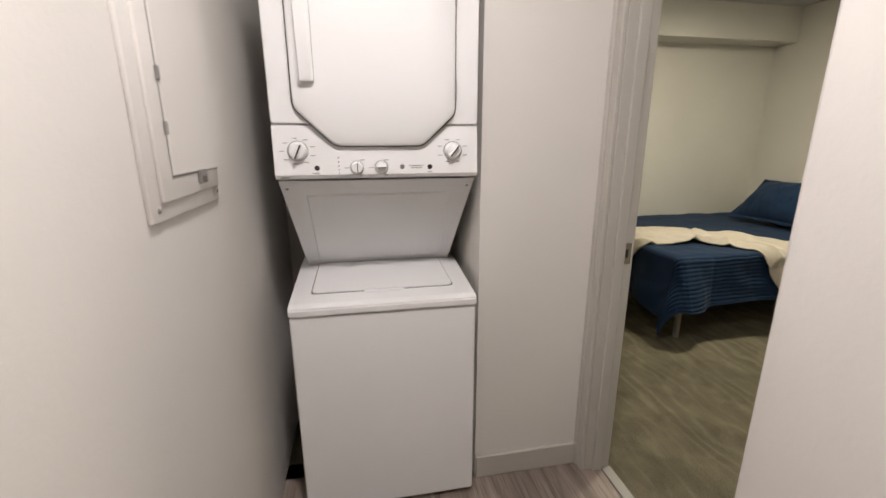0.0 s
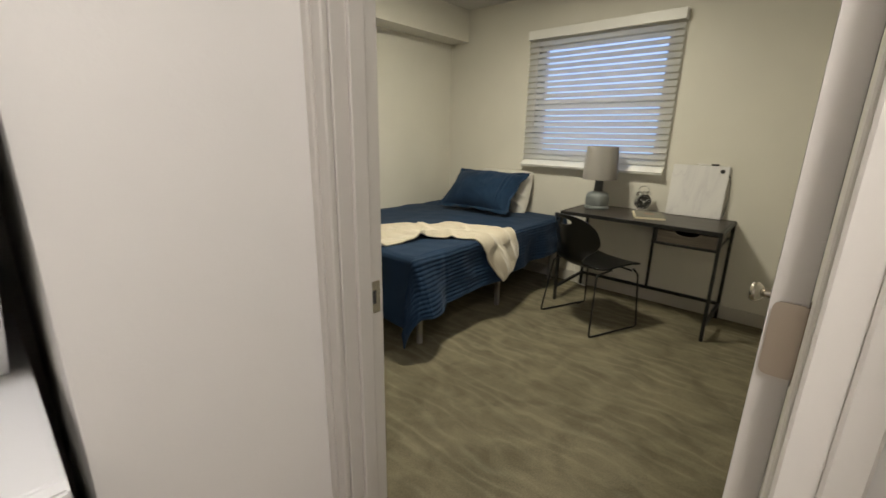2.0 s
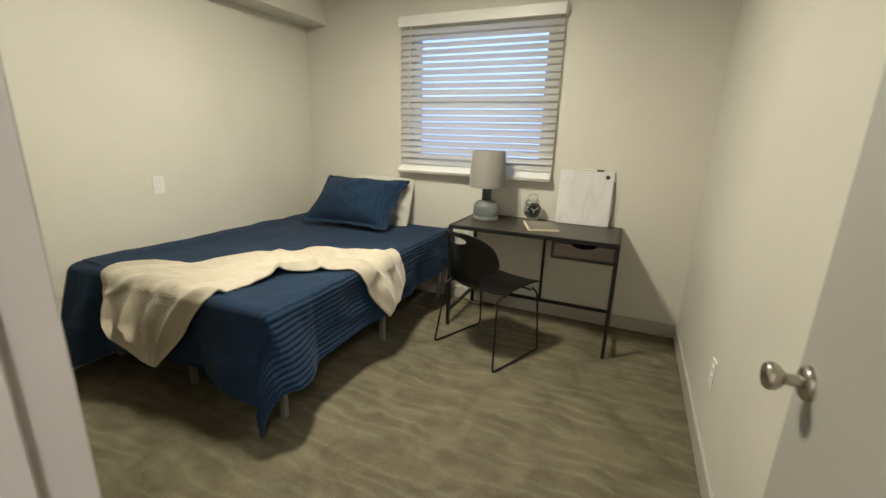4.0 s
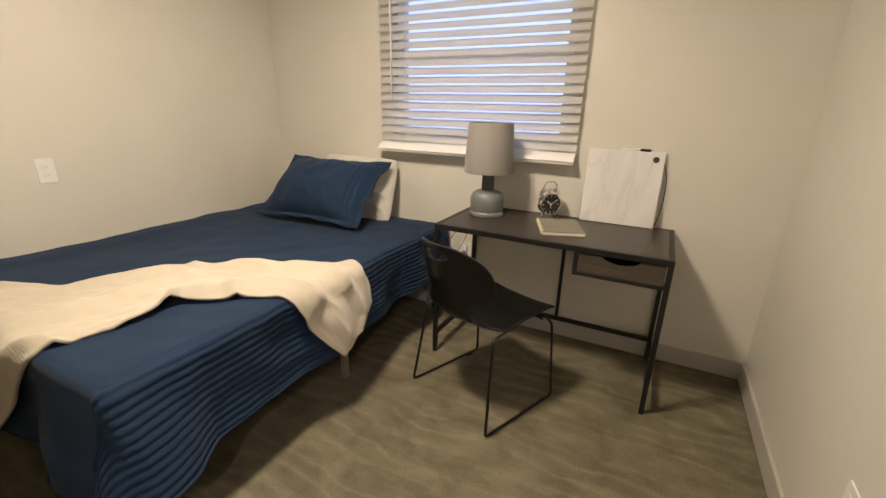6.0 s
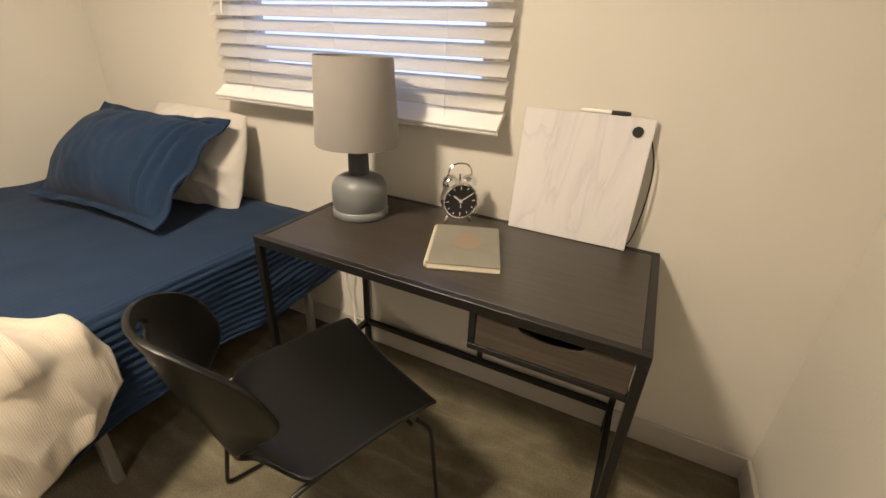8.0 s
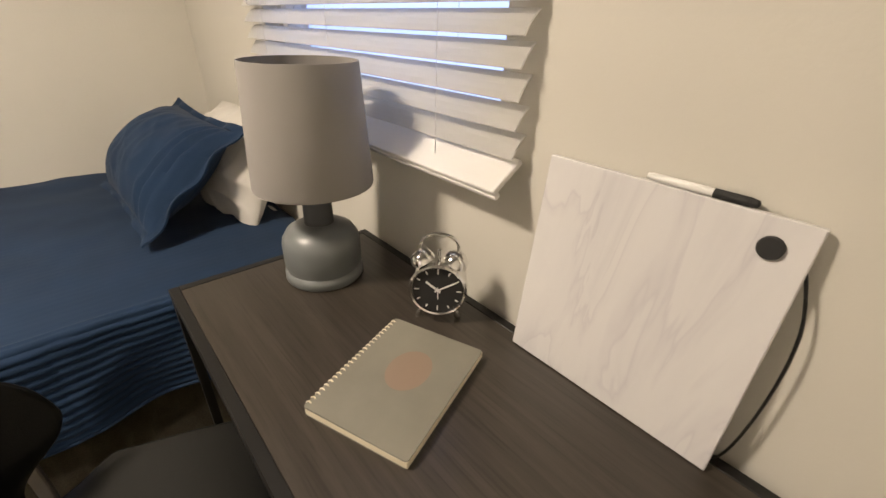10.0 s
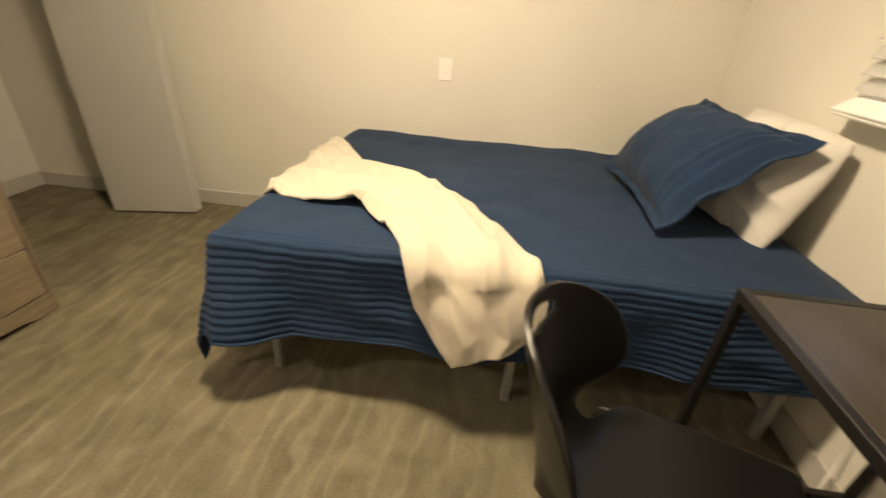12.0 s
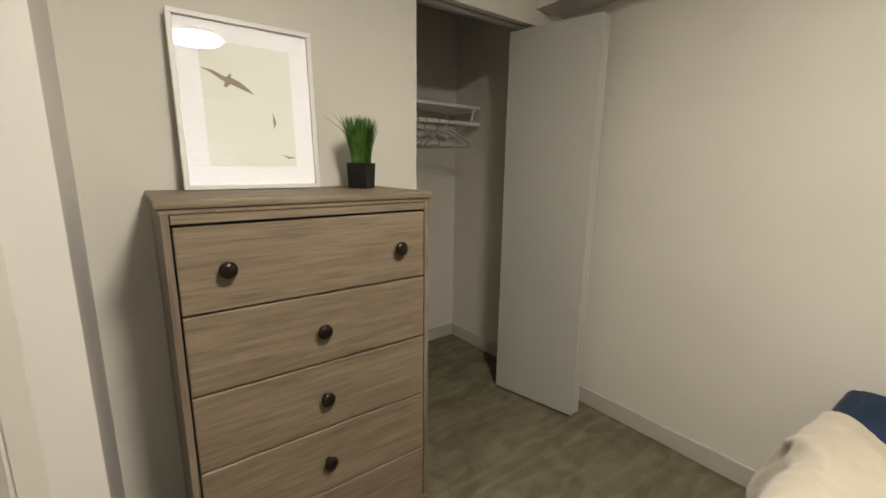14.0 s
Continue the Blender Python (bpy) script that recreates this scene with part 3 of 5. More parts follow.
        bm = boxes((r * 0.02, -r * 0.8, 0.0302, r * 0.16, r * 0.85, 0.0308))
        bm.transform(turn @ Matrix.Rotation(radians(turned), 4, "Z"))
        part("pointer", bm, M_DARK, k)
        for i in range(ring_mark):
            a = 2 * math.pi * (i + 0.5) / ring_mark
            cx, cz = x + math.cos(a) * r * 1.75, z + math.sin(a) * r * 1.45
            part("dial_mark", boxes((cx - 0.007, face_y(cz) - 0.0007, cz - 0.0011, cx + 0.007, face_y(cz) + 0.002, cz + 0.0011)), M_GREYMETAL, panel)
    dial(0.072, 1.322, 0.026, -25, 9)
    dial(0.542, 1.321, 0.025, -38, 8)
    dial(0.242, 1.272, 0.018, 0, 3)
    dial(0.316, 1.272, 0.018, 90, 3)
    for x in (0.124, 0.468):
        z = 1.272
        part("indicator", lathe([(0, 0.001), (0.005, 0.001), (0.007, 0.003), (0.008, 0)], 16, Matrix.Translation((x, face_y(z), z)) @ Matrix.Rotation(radians(90), 4, "X")), M_DARK, panel)
    part("round_badge", lathe([(0, 0.001), (0.0075, 0.001), (0.0075, 0)], 20, Matrix.Translation((0.381, face_y(1.273), 1.273)) @ Matrix.Rotation(radians(90), 4, "X")), M_GREYMETAL, panel)
    for i in range(5):
        z = 1.254 + i * 0.012
        part("list_mark", boxes((0.186, face_y(z) - 0.0006, z - 0.0012, 0.190, face_y(z) + 0.002, z + 0.0012)), M_DARK, panel)
        part("list_mark", boxes((0.160, face_y(z) - 0.0006, z - 0.0008, 0.180, face_y(z) + 0.002, z + 0.0008)), M_ENAMEL2, panel)
    for i, (x, z, w) in enumerate(((0.425, 1.276, 0.045), (0.425, 1.270, 0.036), (0.03, 1.245, 0.024), (0.12, 1.257, 0.022), (0.468, 1.257, 0.014))):
        part("text_bar", boxes((x - w / 2, face_y(z) - 0.0006, z - 0.0012, x + w / 2, face_y(z) + 0.002, z + 0.0012)), M_GREYMETAL, panel)
    for x in (0.04, W - 0.04):
        part("foot", lathe([(0, 0), (0.022, 0), (0.022, 0.008), (0.01, 0.012), (0.01, 0.03), (0, 0.03)], 14, Matrix.Translation((x, 0.05, 0))), M_DARK, t)
        part("foot", lathe([(0, 0), (0.022, 0), (0.022, 0.008), (0.01, 0.012), (0.01, 0.03), (0, 0.03)], 14, Matrix.Translation((x, 0.68, 0))), M_DARK, t)
    return t

laundry_centre()


def breaker_panel():
    t = thing("breaker_panel", (XL, 0.648, 1.212), "white painted breaker panel with a closed cover on the hall wall", "breaker panel")
    w, h = 0.365, 0.60
    part("cover_frame", boxes((0, 0, 0, 0.010, w, h), bevel=0.003, seg=2), M_HALLWALL, t, "", True)
    part("raised_frame", boxes((0.009, 0.04, 0.032, 0.017, w - 0.012, h - 0.04), bevel=0.004, seg=2), M_HALLWALL, t, "", True)
    part("gap", boxes((0.0165, 0.088, 0.074, 0.0176, w - 0.014, h - 0.06), bevel=0.0), M_GREYMETAL, t)
    d = part("cover_door", boxes((0.0166, 0.091, 0.078, 0.0205, w - 0.017, h - 0.063), bevel=0.0015), M_HALLWALL, t)
    for z in (0.165, 0.26, 0.42):
        part("hinge_tab", boxes((0.017, 0.083, z - 0.012, 0.0225, 0.093, z + 0.012), bevel=0.001), M_GREYMETAL, d)
    part("latch", boxes((0.017, 0.215, 0.050, 0.024, 0.258, 0.080), bevel=0.002), M_GREYMETAL, t, "dark recessed latch")
    part("latch_slide", boxes((0.023, 0.225, 0.053, 0.028, 0.240, 0.066), bevel=0.001), M_METAL, t)
    for y, z in ((0.030, 0.020), (w - 0.016, 0.020), (0.030, h - 0.02), (w - 0.016, h - 0.02)):
        part("screw", lathe([(0, 0.003), (0.004, 0.0022), (0.0055, 0)], 12, Matrix.Translation((0.010, y, z)) @ Matrix.Rotation(radians(90), 4, "Y")), M_GREYMETAL, t)

breaker_panel()

# ---- bed ----
BX, BY0, BY1, BZ = 1.85, 2.15, 3.53, 0.612


def step(k):
    k = min(1.0, max(0.0, k))
    return k * k * (3 - 2 * k)


def on_bed(a, b, px, py, lift=0.0, flare=0.125):
    """A place on the made bed: a past the foot and b past the open side the cloth hangs. Also gives the way out of the cloth."""
    r = math.hypot(a, b)
    if r < 1e-6:
        return Vector((px, py, BZ + lift)), Vector((0, 0, 1))
    # round the corner the cloth gathers towards the foot and stands off the side
    turn = (math.atan2(b, a) / (math.pi / 2)) ** 1.7 * math.pi / 2 if a > 0 and b > 0 else math.atan2(b, a)
    n = Vector((-math.cos(turn), -math.sin(turn), 0))
    corner = 2 * a * b / (r * r)
    flare += 0.05 * corner
    r *= 1 - 0.05 * corner
    R = 0.045 + lift
    q = 0.045 * math.pi / 2
    if r < q:
        h, d = R * math.sin(r / 0.045), R * (1 - math.cos(r / 0.045))
        out = n * math.sin(r / 0.045) + Vector((0, 0, math.cos(r / 0.045)))
    else:
        h, d = R + flare * (r - q), R + (r - q) * 0.985
        out = n
    return Vector((px + n.x * h, py + n.y * h, BZ + lift - d)), out


def drape(X, Y, a, b, worn=1.0):
    """How far the hanging cloth swings out of its plain fall."""
    r = math.hypot(a, b)
    if r < 0.03:
        return 0.0
    wave = 0.0
    if b > 0:
        wave += min(1, b / 0.3) * (0.018 * math.sin(X * 7.3 + 0.6) + 0.010 * math.sin(X * 17.0 + 1.2)) * max(0, 1 - a / 0.15)
        wave += 0.060 * step((2.12 - X) / 0.27) * min(1, b / 0.35) ** 1.3 * max(0, 1 - a / 0.9)
    if a > 0:
        wave += min(1, a / 0.3) * (0.026 * math.sin(Y * 8.4 + 1.2) + 0.012 * math.sin(Y * 19.0)) * max(0, 1 - b / 0.15)
        wave += 0.10 * step((Y - 3.15) / 0.3) * min(1, a / 0.35)
    if a > 0 and b > 0:
        turn = math.atan2(b, a)
        wave += 0.007 * step((r - 0.12) / 0.3) * math.cos(turn * 7.0 + 0.5)
    ws = min(1.0, (r - 0.03) / 0.12)
    crease = max(0.0, 1 - 4 * abs(noise.noise(Vector((X * 3.2 + Y * 1.4, Y * 3.2 - X * 1.1, 21.0)))))
    return wave + ws * worn * (-0.010 + 0.008 * noise.noise(Vector((X * 5.5, Y * 5.5, 11.0))) + 0.012 * crease)


def quilt():
    bm = bmesh.new()
    xs = list(np.concatenate([np.arange(BX - 0.50, BX + 0.02, 0.007), np.linspace(BX + 0.03, 3.775, 130)]))
    ys = list(np.concatenate([np.arange(BY0 - 0.37, BY0 + 0.06, 0.0045), np.linspace(BY0 + 0.07, 3.36, 44), np.arange(3.365, BY1 + 0.022, 0.0045)]))
    grid = []
    for X in xs:
        row = []
        for Y in ys:
            a, b = max(0.0, BX - X), max(0.0, BY0 - Y)
            a *= 0.90 - 0.10 * step((Y - 2.2) / 0.25) + 0.34 * step((Y - 3.0) / 0.5)
            b *= 1.0 - 0.16 * max(0, (X - 2.1) / 1.5)
            r = math.hypot(a, b)
            p, n = on_bed(a, b, max(X, BX), max(Y, BY0))
            ridge = 0.0
            border = step((BY0 - 0.012 - Y) / 0.01) + 0.8 * step((Y - 3.39) / 0.02) * step((a - 0.03) / 0.03)
            if border > 0:
                wob = 0.010 * noise.noise(Vector((X * 4.0, Y * 2.0, 31.0))) + 0.004 * noise.noise(Vector((X * 14.0, Y * 3.0, 33.0)))
                ridge = border * (0.0062 * abs(math.sin(math.pi * (Y + wob) / 0.027)) ** 0.8 - 0.003 + 0.0022 * noise.noise(Vector((X * 26, Y * 9, 35.0))))
                if b > 0.03 and abs((X - 2.98 + 0.45) % 0.9 - 0.45) < 0.012:
                    ridge -= 0.004
            p = p + n * (ridge + drape(X, Y, a, b))
            if r < 1e-6:
                edge = min(1.0, (BY1 + 0.03 - Y) / 0.06)
                p.z += 0.010 * noise.noise(Vector((X * 2.2, Y * 2.2, 0))) + 0.004 * noise.noise(Vector((X * 9, Y * 9, 3))) - 0.03 * (1 - edge) ** 2
                p.z += 0.016 * step((Y - 3.30) / 0.15) * (0.6 + 0.6 * noise.noise(Vector((X * 5, 1.0, 8.0))))
                p.z -= 0.02 * max(0, (X - 3.70) / 0.08)
            p.y = min(p.y, YN - 0.018)
            p.z = max(p.z, 0.014)
            row.append(bm.verts.new(p))
        grid.append(row)
    for i in range(len(xs) - 1):
        for j in range(len(ys) - 1):
            bm.faces.new((grid[i][j], grid[i + 1][j], grid[i + 1][j + 1], grid[i][j + 1]))
    return bm, [v.co.copy() for v in grid[0][::-3]], [row[0].co.copy() for row in grid[::2]]


bed = thing("bed", (0, 0, 0), "full-size metal-leg bed against the wall under a blue quilt", "bed")
part("mattress", boxes((BX + 0.012, BY0 + 0.012, 0.36, 3.765, BY1, BZ - 0.012), bevel=0.03, seg=3), M_PILLOW, bed)
part("bed_frame", boxes((BX + 0.03, BY0 + 0.03, 0.315, 3.765, BY0 + 0.06, 0.36), (BX + 0.03, BY1 - 0.05, 0.315, 3.765, BY1 - 0.02, 0.36),
                        (BX + 0.03, BY0 + 0.06, 0.315, BX + 0.06, BY1 - 0.05, 0.36), (3.735, BY0 + 0.06, 0.315, 3.765, BY1 - 0.05, 0.36)), M_GREYMETAL, bed)
for x, y in ((BX + 0.09, BY0 + 0.045), (2.82, BY0 + 0.045), (3.70, BY0 + 0.045), (BX + 0.09, 2.84), (2.82, 2.84), (BX + 0.09, BY1 - 0.04), (2.82, BY1 - 0.04), (3.70, BY1 - 0.04)):
    part("leg", boxes((x - 0.016, y - 0.016, 0.0, x + 0.016, y + 0.016, 0.32), bevel=0.004), M_GREYMETAL, bed, "grey metal leg")
cover, foot_hem, side_hem = quilt()
q = tagged(part("quilt", cover, M_BLUE, None, "", True, 60), "navy blue channel-stitched quilt spread over the bed", "quilt")
sol = q.modifiers.new("thick", "SOLIDIFY")
sol.thickness, sol.offset = 0.008, -1
for hem in (foot_hem, side_hem):
    part("binding", tube(hem, 0.0055, 6), M_BLUE, q, "stitched navy edge binding", True)


def throw():
    us = [0.0, 0.12, 0.25, 0.40, 0.55, 0.68, 0.78, 0.88, 0.95, 1.0]
    L = [(1.42, 2.80), (1.62, 2.62), (1.82, 2.48), (2.0, 2.42), (2.22, 2.42), (2.37, 2.25), (2.45, 2.10), (2.49, 1.98), (2.56, 1.88), (2.62, 1.80)]
    R = [(1.43, 2.90), (1.63, 3.18), (1.85, 3.23), (2.08, 2.90), (2.41, 2.71), (2.63, 2.52), (2.81, 2.20), (2.88, 2.05), (2.88, 1.95), (2.81, 1.88)]
    bm = bmesh.new()
    nu, nv = 220, 90
    rows = []
    for i in range(nu + 1):
        u = i / nu
        lx, ly = np.interp(u, us, [p[0] for p in L]), np.interp(u, us, [p[1] for p in L])
        rx, ry = np.interp(u, us, [p[0] for p in R]), np.interp(u, us, [p[1] for p in R])
        w = math.hypot(rx - lx, ry - ly)
        gather = max(0.0, min(1.0, (0.62 - w) / 0.35)) * (1 if 0.3 < u < 0.85 else 0.3)
        row = []
        for j in range(nv + 1):
            v = j / nv
            X, Y = lx + (rx - lx) * v, ly + (ry - ly) * v
            X += 0.016 * noise.noise(Vector((u * 9, v * 2, 5)))
            Y += 0.012 * noise.noise(Vector((u * 9, v * 2, 9)))
            a, b = max(0.0, BX - X), max(0.0, BY0 - Y)
            drop = step(max(a, b) / 0.20)
            # long creases where it is bunched, loose upright folds where it hangs
            lane = v * 13 + 2.4 * math.sin(u * 6.5) + 1.1 * noise.noise(Vector((u * 5, v * 2, 12.0)))
            fold = (1 - abs(math.sin(lane * 0.5))) ** 1.4
            loose = (1 - abs(math.sin(v * (13.0 if a > 0 else 7.5) + (0.7 * math.sin(u * 9) if a > 0 else 0.3) + 0.6))) ** 1.1
            lift = 0.014 + 0.010 * (0.5 + 0.5 * noise.noise(Vector((u * 7, v * 5, 1))))
            lift += (1 - drop) * (0.036 * gather * fold + 0.012 * fold * min(1.0, u / 0.25))
            lift += drop * (0.018 + (0.040 if a > 0 else 0.022) * loose * min(1.0, w / 0.40) * min(1.0, u / 0.08, (1 - u) / 0.06 + 0.4))
            lift += 0.004 * (1 - 0.7 * drop) * noise.noise(Vector((u * 30, v * 16, 2)))
            lift += 0.018 * math.exp(-((u - 0.30) / 0.07) ** 2 - ((v - 0.93) / 0.2) ** 2)
            rid = 1 - abs(noise.noise(Vector((X * 5.5 + 1.7 * Y, Y * 3.0, 4.0))))
            lift += 0.020 * (1 - 0.9 * drop) * max(0.0, rid - 0.78) / 0.22 + 0.005 * (1 - drop) * noise.noise(Vector((X * 16, Y * 16, 7.0)))
            edge = min(v, 1 - v) * 2
            lift -= 0.008 * (1 - min(1, edge / 0.12))
            p, n = on_bed(a, b, max(X, BX), max(Y, BY0))
            row.append(bm.verts.new(p + n * (lift + drape(X, Y, a, b, 0.0))))
        rows.append(row)
    for a, b in zip(rows, rows[1:]):
        for j in range(nv):
            bm.faces.new((a[j], b[j], b[j + 1], a[j + 1]))
    return bm


th = tagged(part("throw_blanket", throw(), M_CREAM, None, "", True, 80), "cream fleece throw blanket draped across the foot of the bed", "blanket")
sol = th.modifiers.new("thick", "SOLIDIFY")
sol.thickness, sol.offset = 0.012, -1


def pillow_mesh(w, h, t, flange=0.0, seed=0, n=44):
    bm = bmesh.new()
    top, bot = [], []
    for i in range(n + 1):
        ra, rb = [], []
        for j in range(n + 1):
            u, v = 2 * i / n - 1, 2 * j / n - 1
            fw, fh = w / 2 - flange, h / 2 - flange
            x, y = u * w / 2, v * h / 2
            cu, cv = min(1, abs(x) / fw), min(1, abs(y) / fh)
            puff = max(0, 1 - cu ** 2.2) ** 0.68 * max(0, 1 - cv ** 2.2) ** 0.68
            pinch = 1 - 0.10 * (1 - abs(u) ** 1.5) * abs(v) ** 3
            pinch2 = 1 - 0.09 * (1 - abs(v) ** 1.5) * abs(u) ** 3
            wr = 0.010 * noise.noise(Vector((x * 9, y * 9, seed))) + 0.005 * noise.noise(Vector((x * 25, y * 14, seed + 3)))
            fl = 0.0
            if flange and u > 0.58:
                wr += 0.015 * abs(math.sin(math.pi * x / 0.034 + 2.0 * noise.noise(Vector((0, y * 5, 1))))) * min(1, (u - 0.58) / 0.08)
            wr += (0.004 if flange else 0.014) * (1 - abs(noise.noise(Vector((x * 5 + y * 3, y * 6, seed + 9))))) ** 6
            if flange and (cu >= 1 or cv >= 1):
                fl = 0.012 * math.sin(x * 34 + seed) * math.sin(y * 31 + 1)
            X, Y = x * pinch2, y * pinch
            if not flange:
                X, Y = x * (1 - 0.05 * v ** 4), y * (1 - 0.05 * u ** 4)
                wr = 2.0 * wr * min(1.0, 2.5 * puff) + 0.010 * math.sin(7 * u * v + seed)
            ra.append(bm.verts.new((X, Y, t / 2 * puff + wr * min(1, puff * 2) + fl + 0.003)))
            rb.append(bm.verts.new((X, Y, -t / 2 * puff * 0.8 + wr * puff + fl - 0.003)))
        top.append(ra), bot.append(rb)
    for i in range(n):
        for j in range(n):
            bm.faces.new((top[i][j], top[i + 1][j], top[i + 1][j + 1], top[i][j + 1]))
            bm.faces.new((bot[i][j + 1], bot[i + 1][j + 1], bot[i + 1][j], bot[i][j]))
    for k in range(n):
        for a, b in (((k, 0), (k + 1, 0)), ((k + 1, n), (k, n)), ((0, k + 1), (0, k)), ((n, k), (n, k + 1))):
            bm.faces.new((bot[a[0]][a[1]], bot[b[0]][b[1]], top[b[0]][b[1]], top[a[0]][a[1]]))
    return bm


def basis(origin, xa, ya):
    xa = Vector(xa).normalized()
    za = xa.cross(Vector(ya)).normalized()
    ya = za.cross(xa)
    m = Matrix((xa, ya, za)).transposed().to_4x4()
    return Matrix.Translation(origin) @ m


# blue sham leans back on a white pillow
pl = tagged(part("pillow", pillow_mesh(0.78, 0.52, 0.29, 0.035, 4, 130), M_BLUE2, None, "", True, 70), "navy blue pillow sham leaning on a white pillow", "pillow")
pl.matrix_basis = basis((3.43, 2.83, 0.812), (0.04, -0.76, 0.0), (0.36, 0.02, 0.31))
pw = tagged(part("pillow", pillow_mesh(0.61, 0.45, 0.24, 0.0, 8, 64), M_PILLOW, None, "", True, 70), "white cotton pillow propped against the window wall", "pillow")
pw.matrix_basis = basis((3.675, 2.760, 0.775), (0.0, -0.70, 0.0), (0.13, 0.0, 0.40))
part("care_label", boxes((0.18, -0.225, -0.03, 0.25, -0.205, -0.027)), M_WHITE, pw)

# ---- desk ----
def desk():
    t = thing("desk", (3.25, 0.825, 0), "dark wood and black metal writing desk against the window wall", "desk")
    D, W, Z = 0.535, 1.10, 0.75
    s = 0.022
    part("desktop", boxes((0.022, 0.022, Z - 0.018, D - 0.022, W - 0.022, Z), bevel=0.001), M_DESKTOP, t, "dark brown wood-grain top")
    part("top_rail", boxes((0, 0, Z - 0.026, s, W, Z + 0.001), bevel=0.0015), M_BLACK, t)
    part("top_rail", boxes((D - s, 0, Z - 0.026, D, W, Z + 0.001), bevel=0.0015), M_BLACK, t)
    part("side_rail", boxes((s, 0, Z - 0.026, D - s, s, Z + 0.001), bevel=0.0015), M_BLACK, t)
    part("side_rail", boxes((s, W - s, Z - 0.026, D - s, W, Z + 0.001), bevel=0.0015), M_BLACK, t)
    for x in (0, D - s):
        for y in (0, W - s):
            part("leg", boxes((x, y, 0, x + s, y + s, Z - 0.026), bevel=0.0015), M_BLACK, t)
    part("stretcher", boxes((D - s, s, 0.105, D, W - s, 0.127), bevel=0.0015), M_BLACK, t)
    part("stretcher", boxes((s, 0, 0.105, D - s, s, 0.127), bevel=0.0015), M_BLACK, t)
    part("stretcher", boxes((s, W - s, 0.105, D - s, W, 0.127), bevel=0.0015), M_BLACK, t)
    part("upright", boxes((D - s, 0.52, 0.127, D, 0.538, Z - 0.026), bevel=0.0015), M_BLACK, t)
    # drawer box with a dipped front edge
    for r in ((0.004, 0.022, 0.615, 0.022, 0.395, 0.632), (0.004, 0.378, 0.632, 0.022, 0.395, Z - 0.026), (0.022, 0.022, 0.615, D - s, 0.034, 0.632),
              (0.022, 0.383, 0.615, D - s, 0.395, 0.632), (0.022, 0.383, 0.632, D - s, 0.395, 0.724)):
        part("drawer_rail", boxes(r, bevel=0.0012), M_BLACK, t)
    part("drawer_box", boxes((0.036, 0.036, 0.634, 0.44, 0.376, 0.642), (0.036, 0.036, 0.642, 0.44, 0.046, 0.70), (0.036, 0.366, 0.642, 0.44, 0.376, 0.70), (0.43, 0.046, 0.642, 0.44, 0.366, 0.70)), M_DRAWER, t)
    pts = [(0.026, 0.634), (0.376, 0.634), (0.376, 0.720)]
    pts += [(0.201 + 0.075 * math.cos(a), 0.720 - 0.030 * math.sin(a)) for a in np.linspace(0, math.pi, 13)]
    pts += [(0.026, 0.720)]
    bm = plate(pts, 0.008, 0.026)
    bm.transform(Matrix(((0, 1, 0, 0), (1, 0, 0, 0), (0, 0, 1, 0), (0, 0, 0, 1))))
    part("drawer_front", bm, M_DRAWER, t, "dark wood drawer front with a dipped finger pull")

desk()


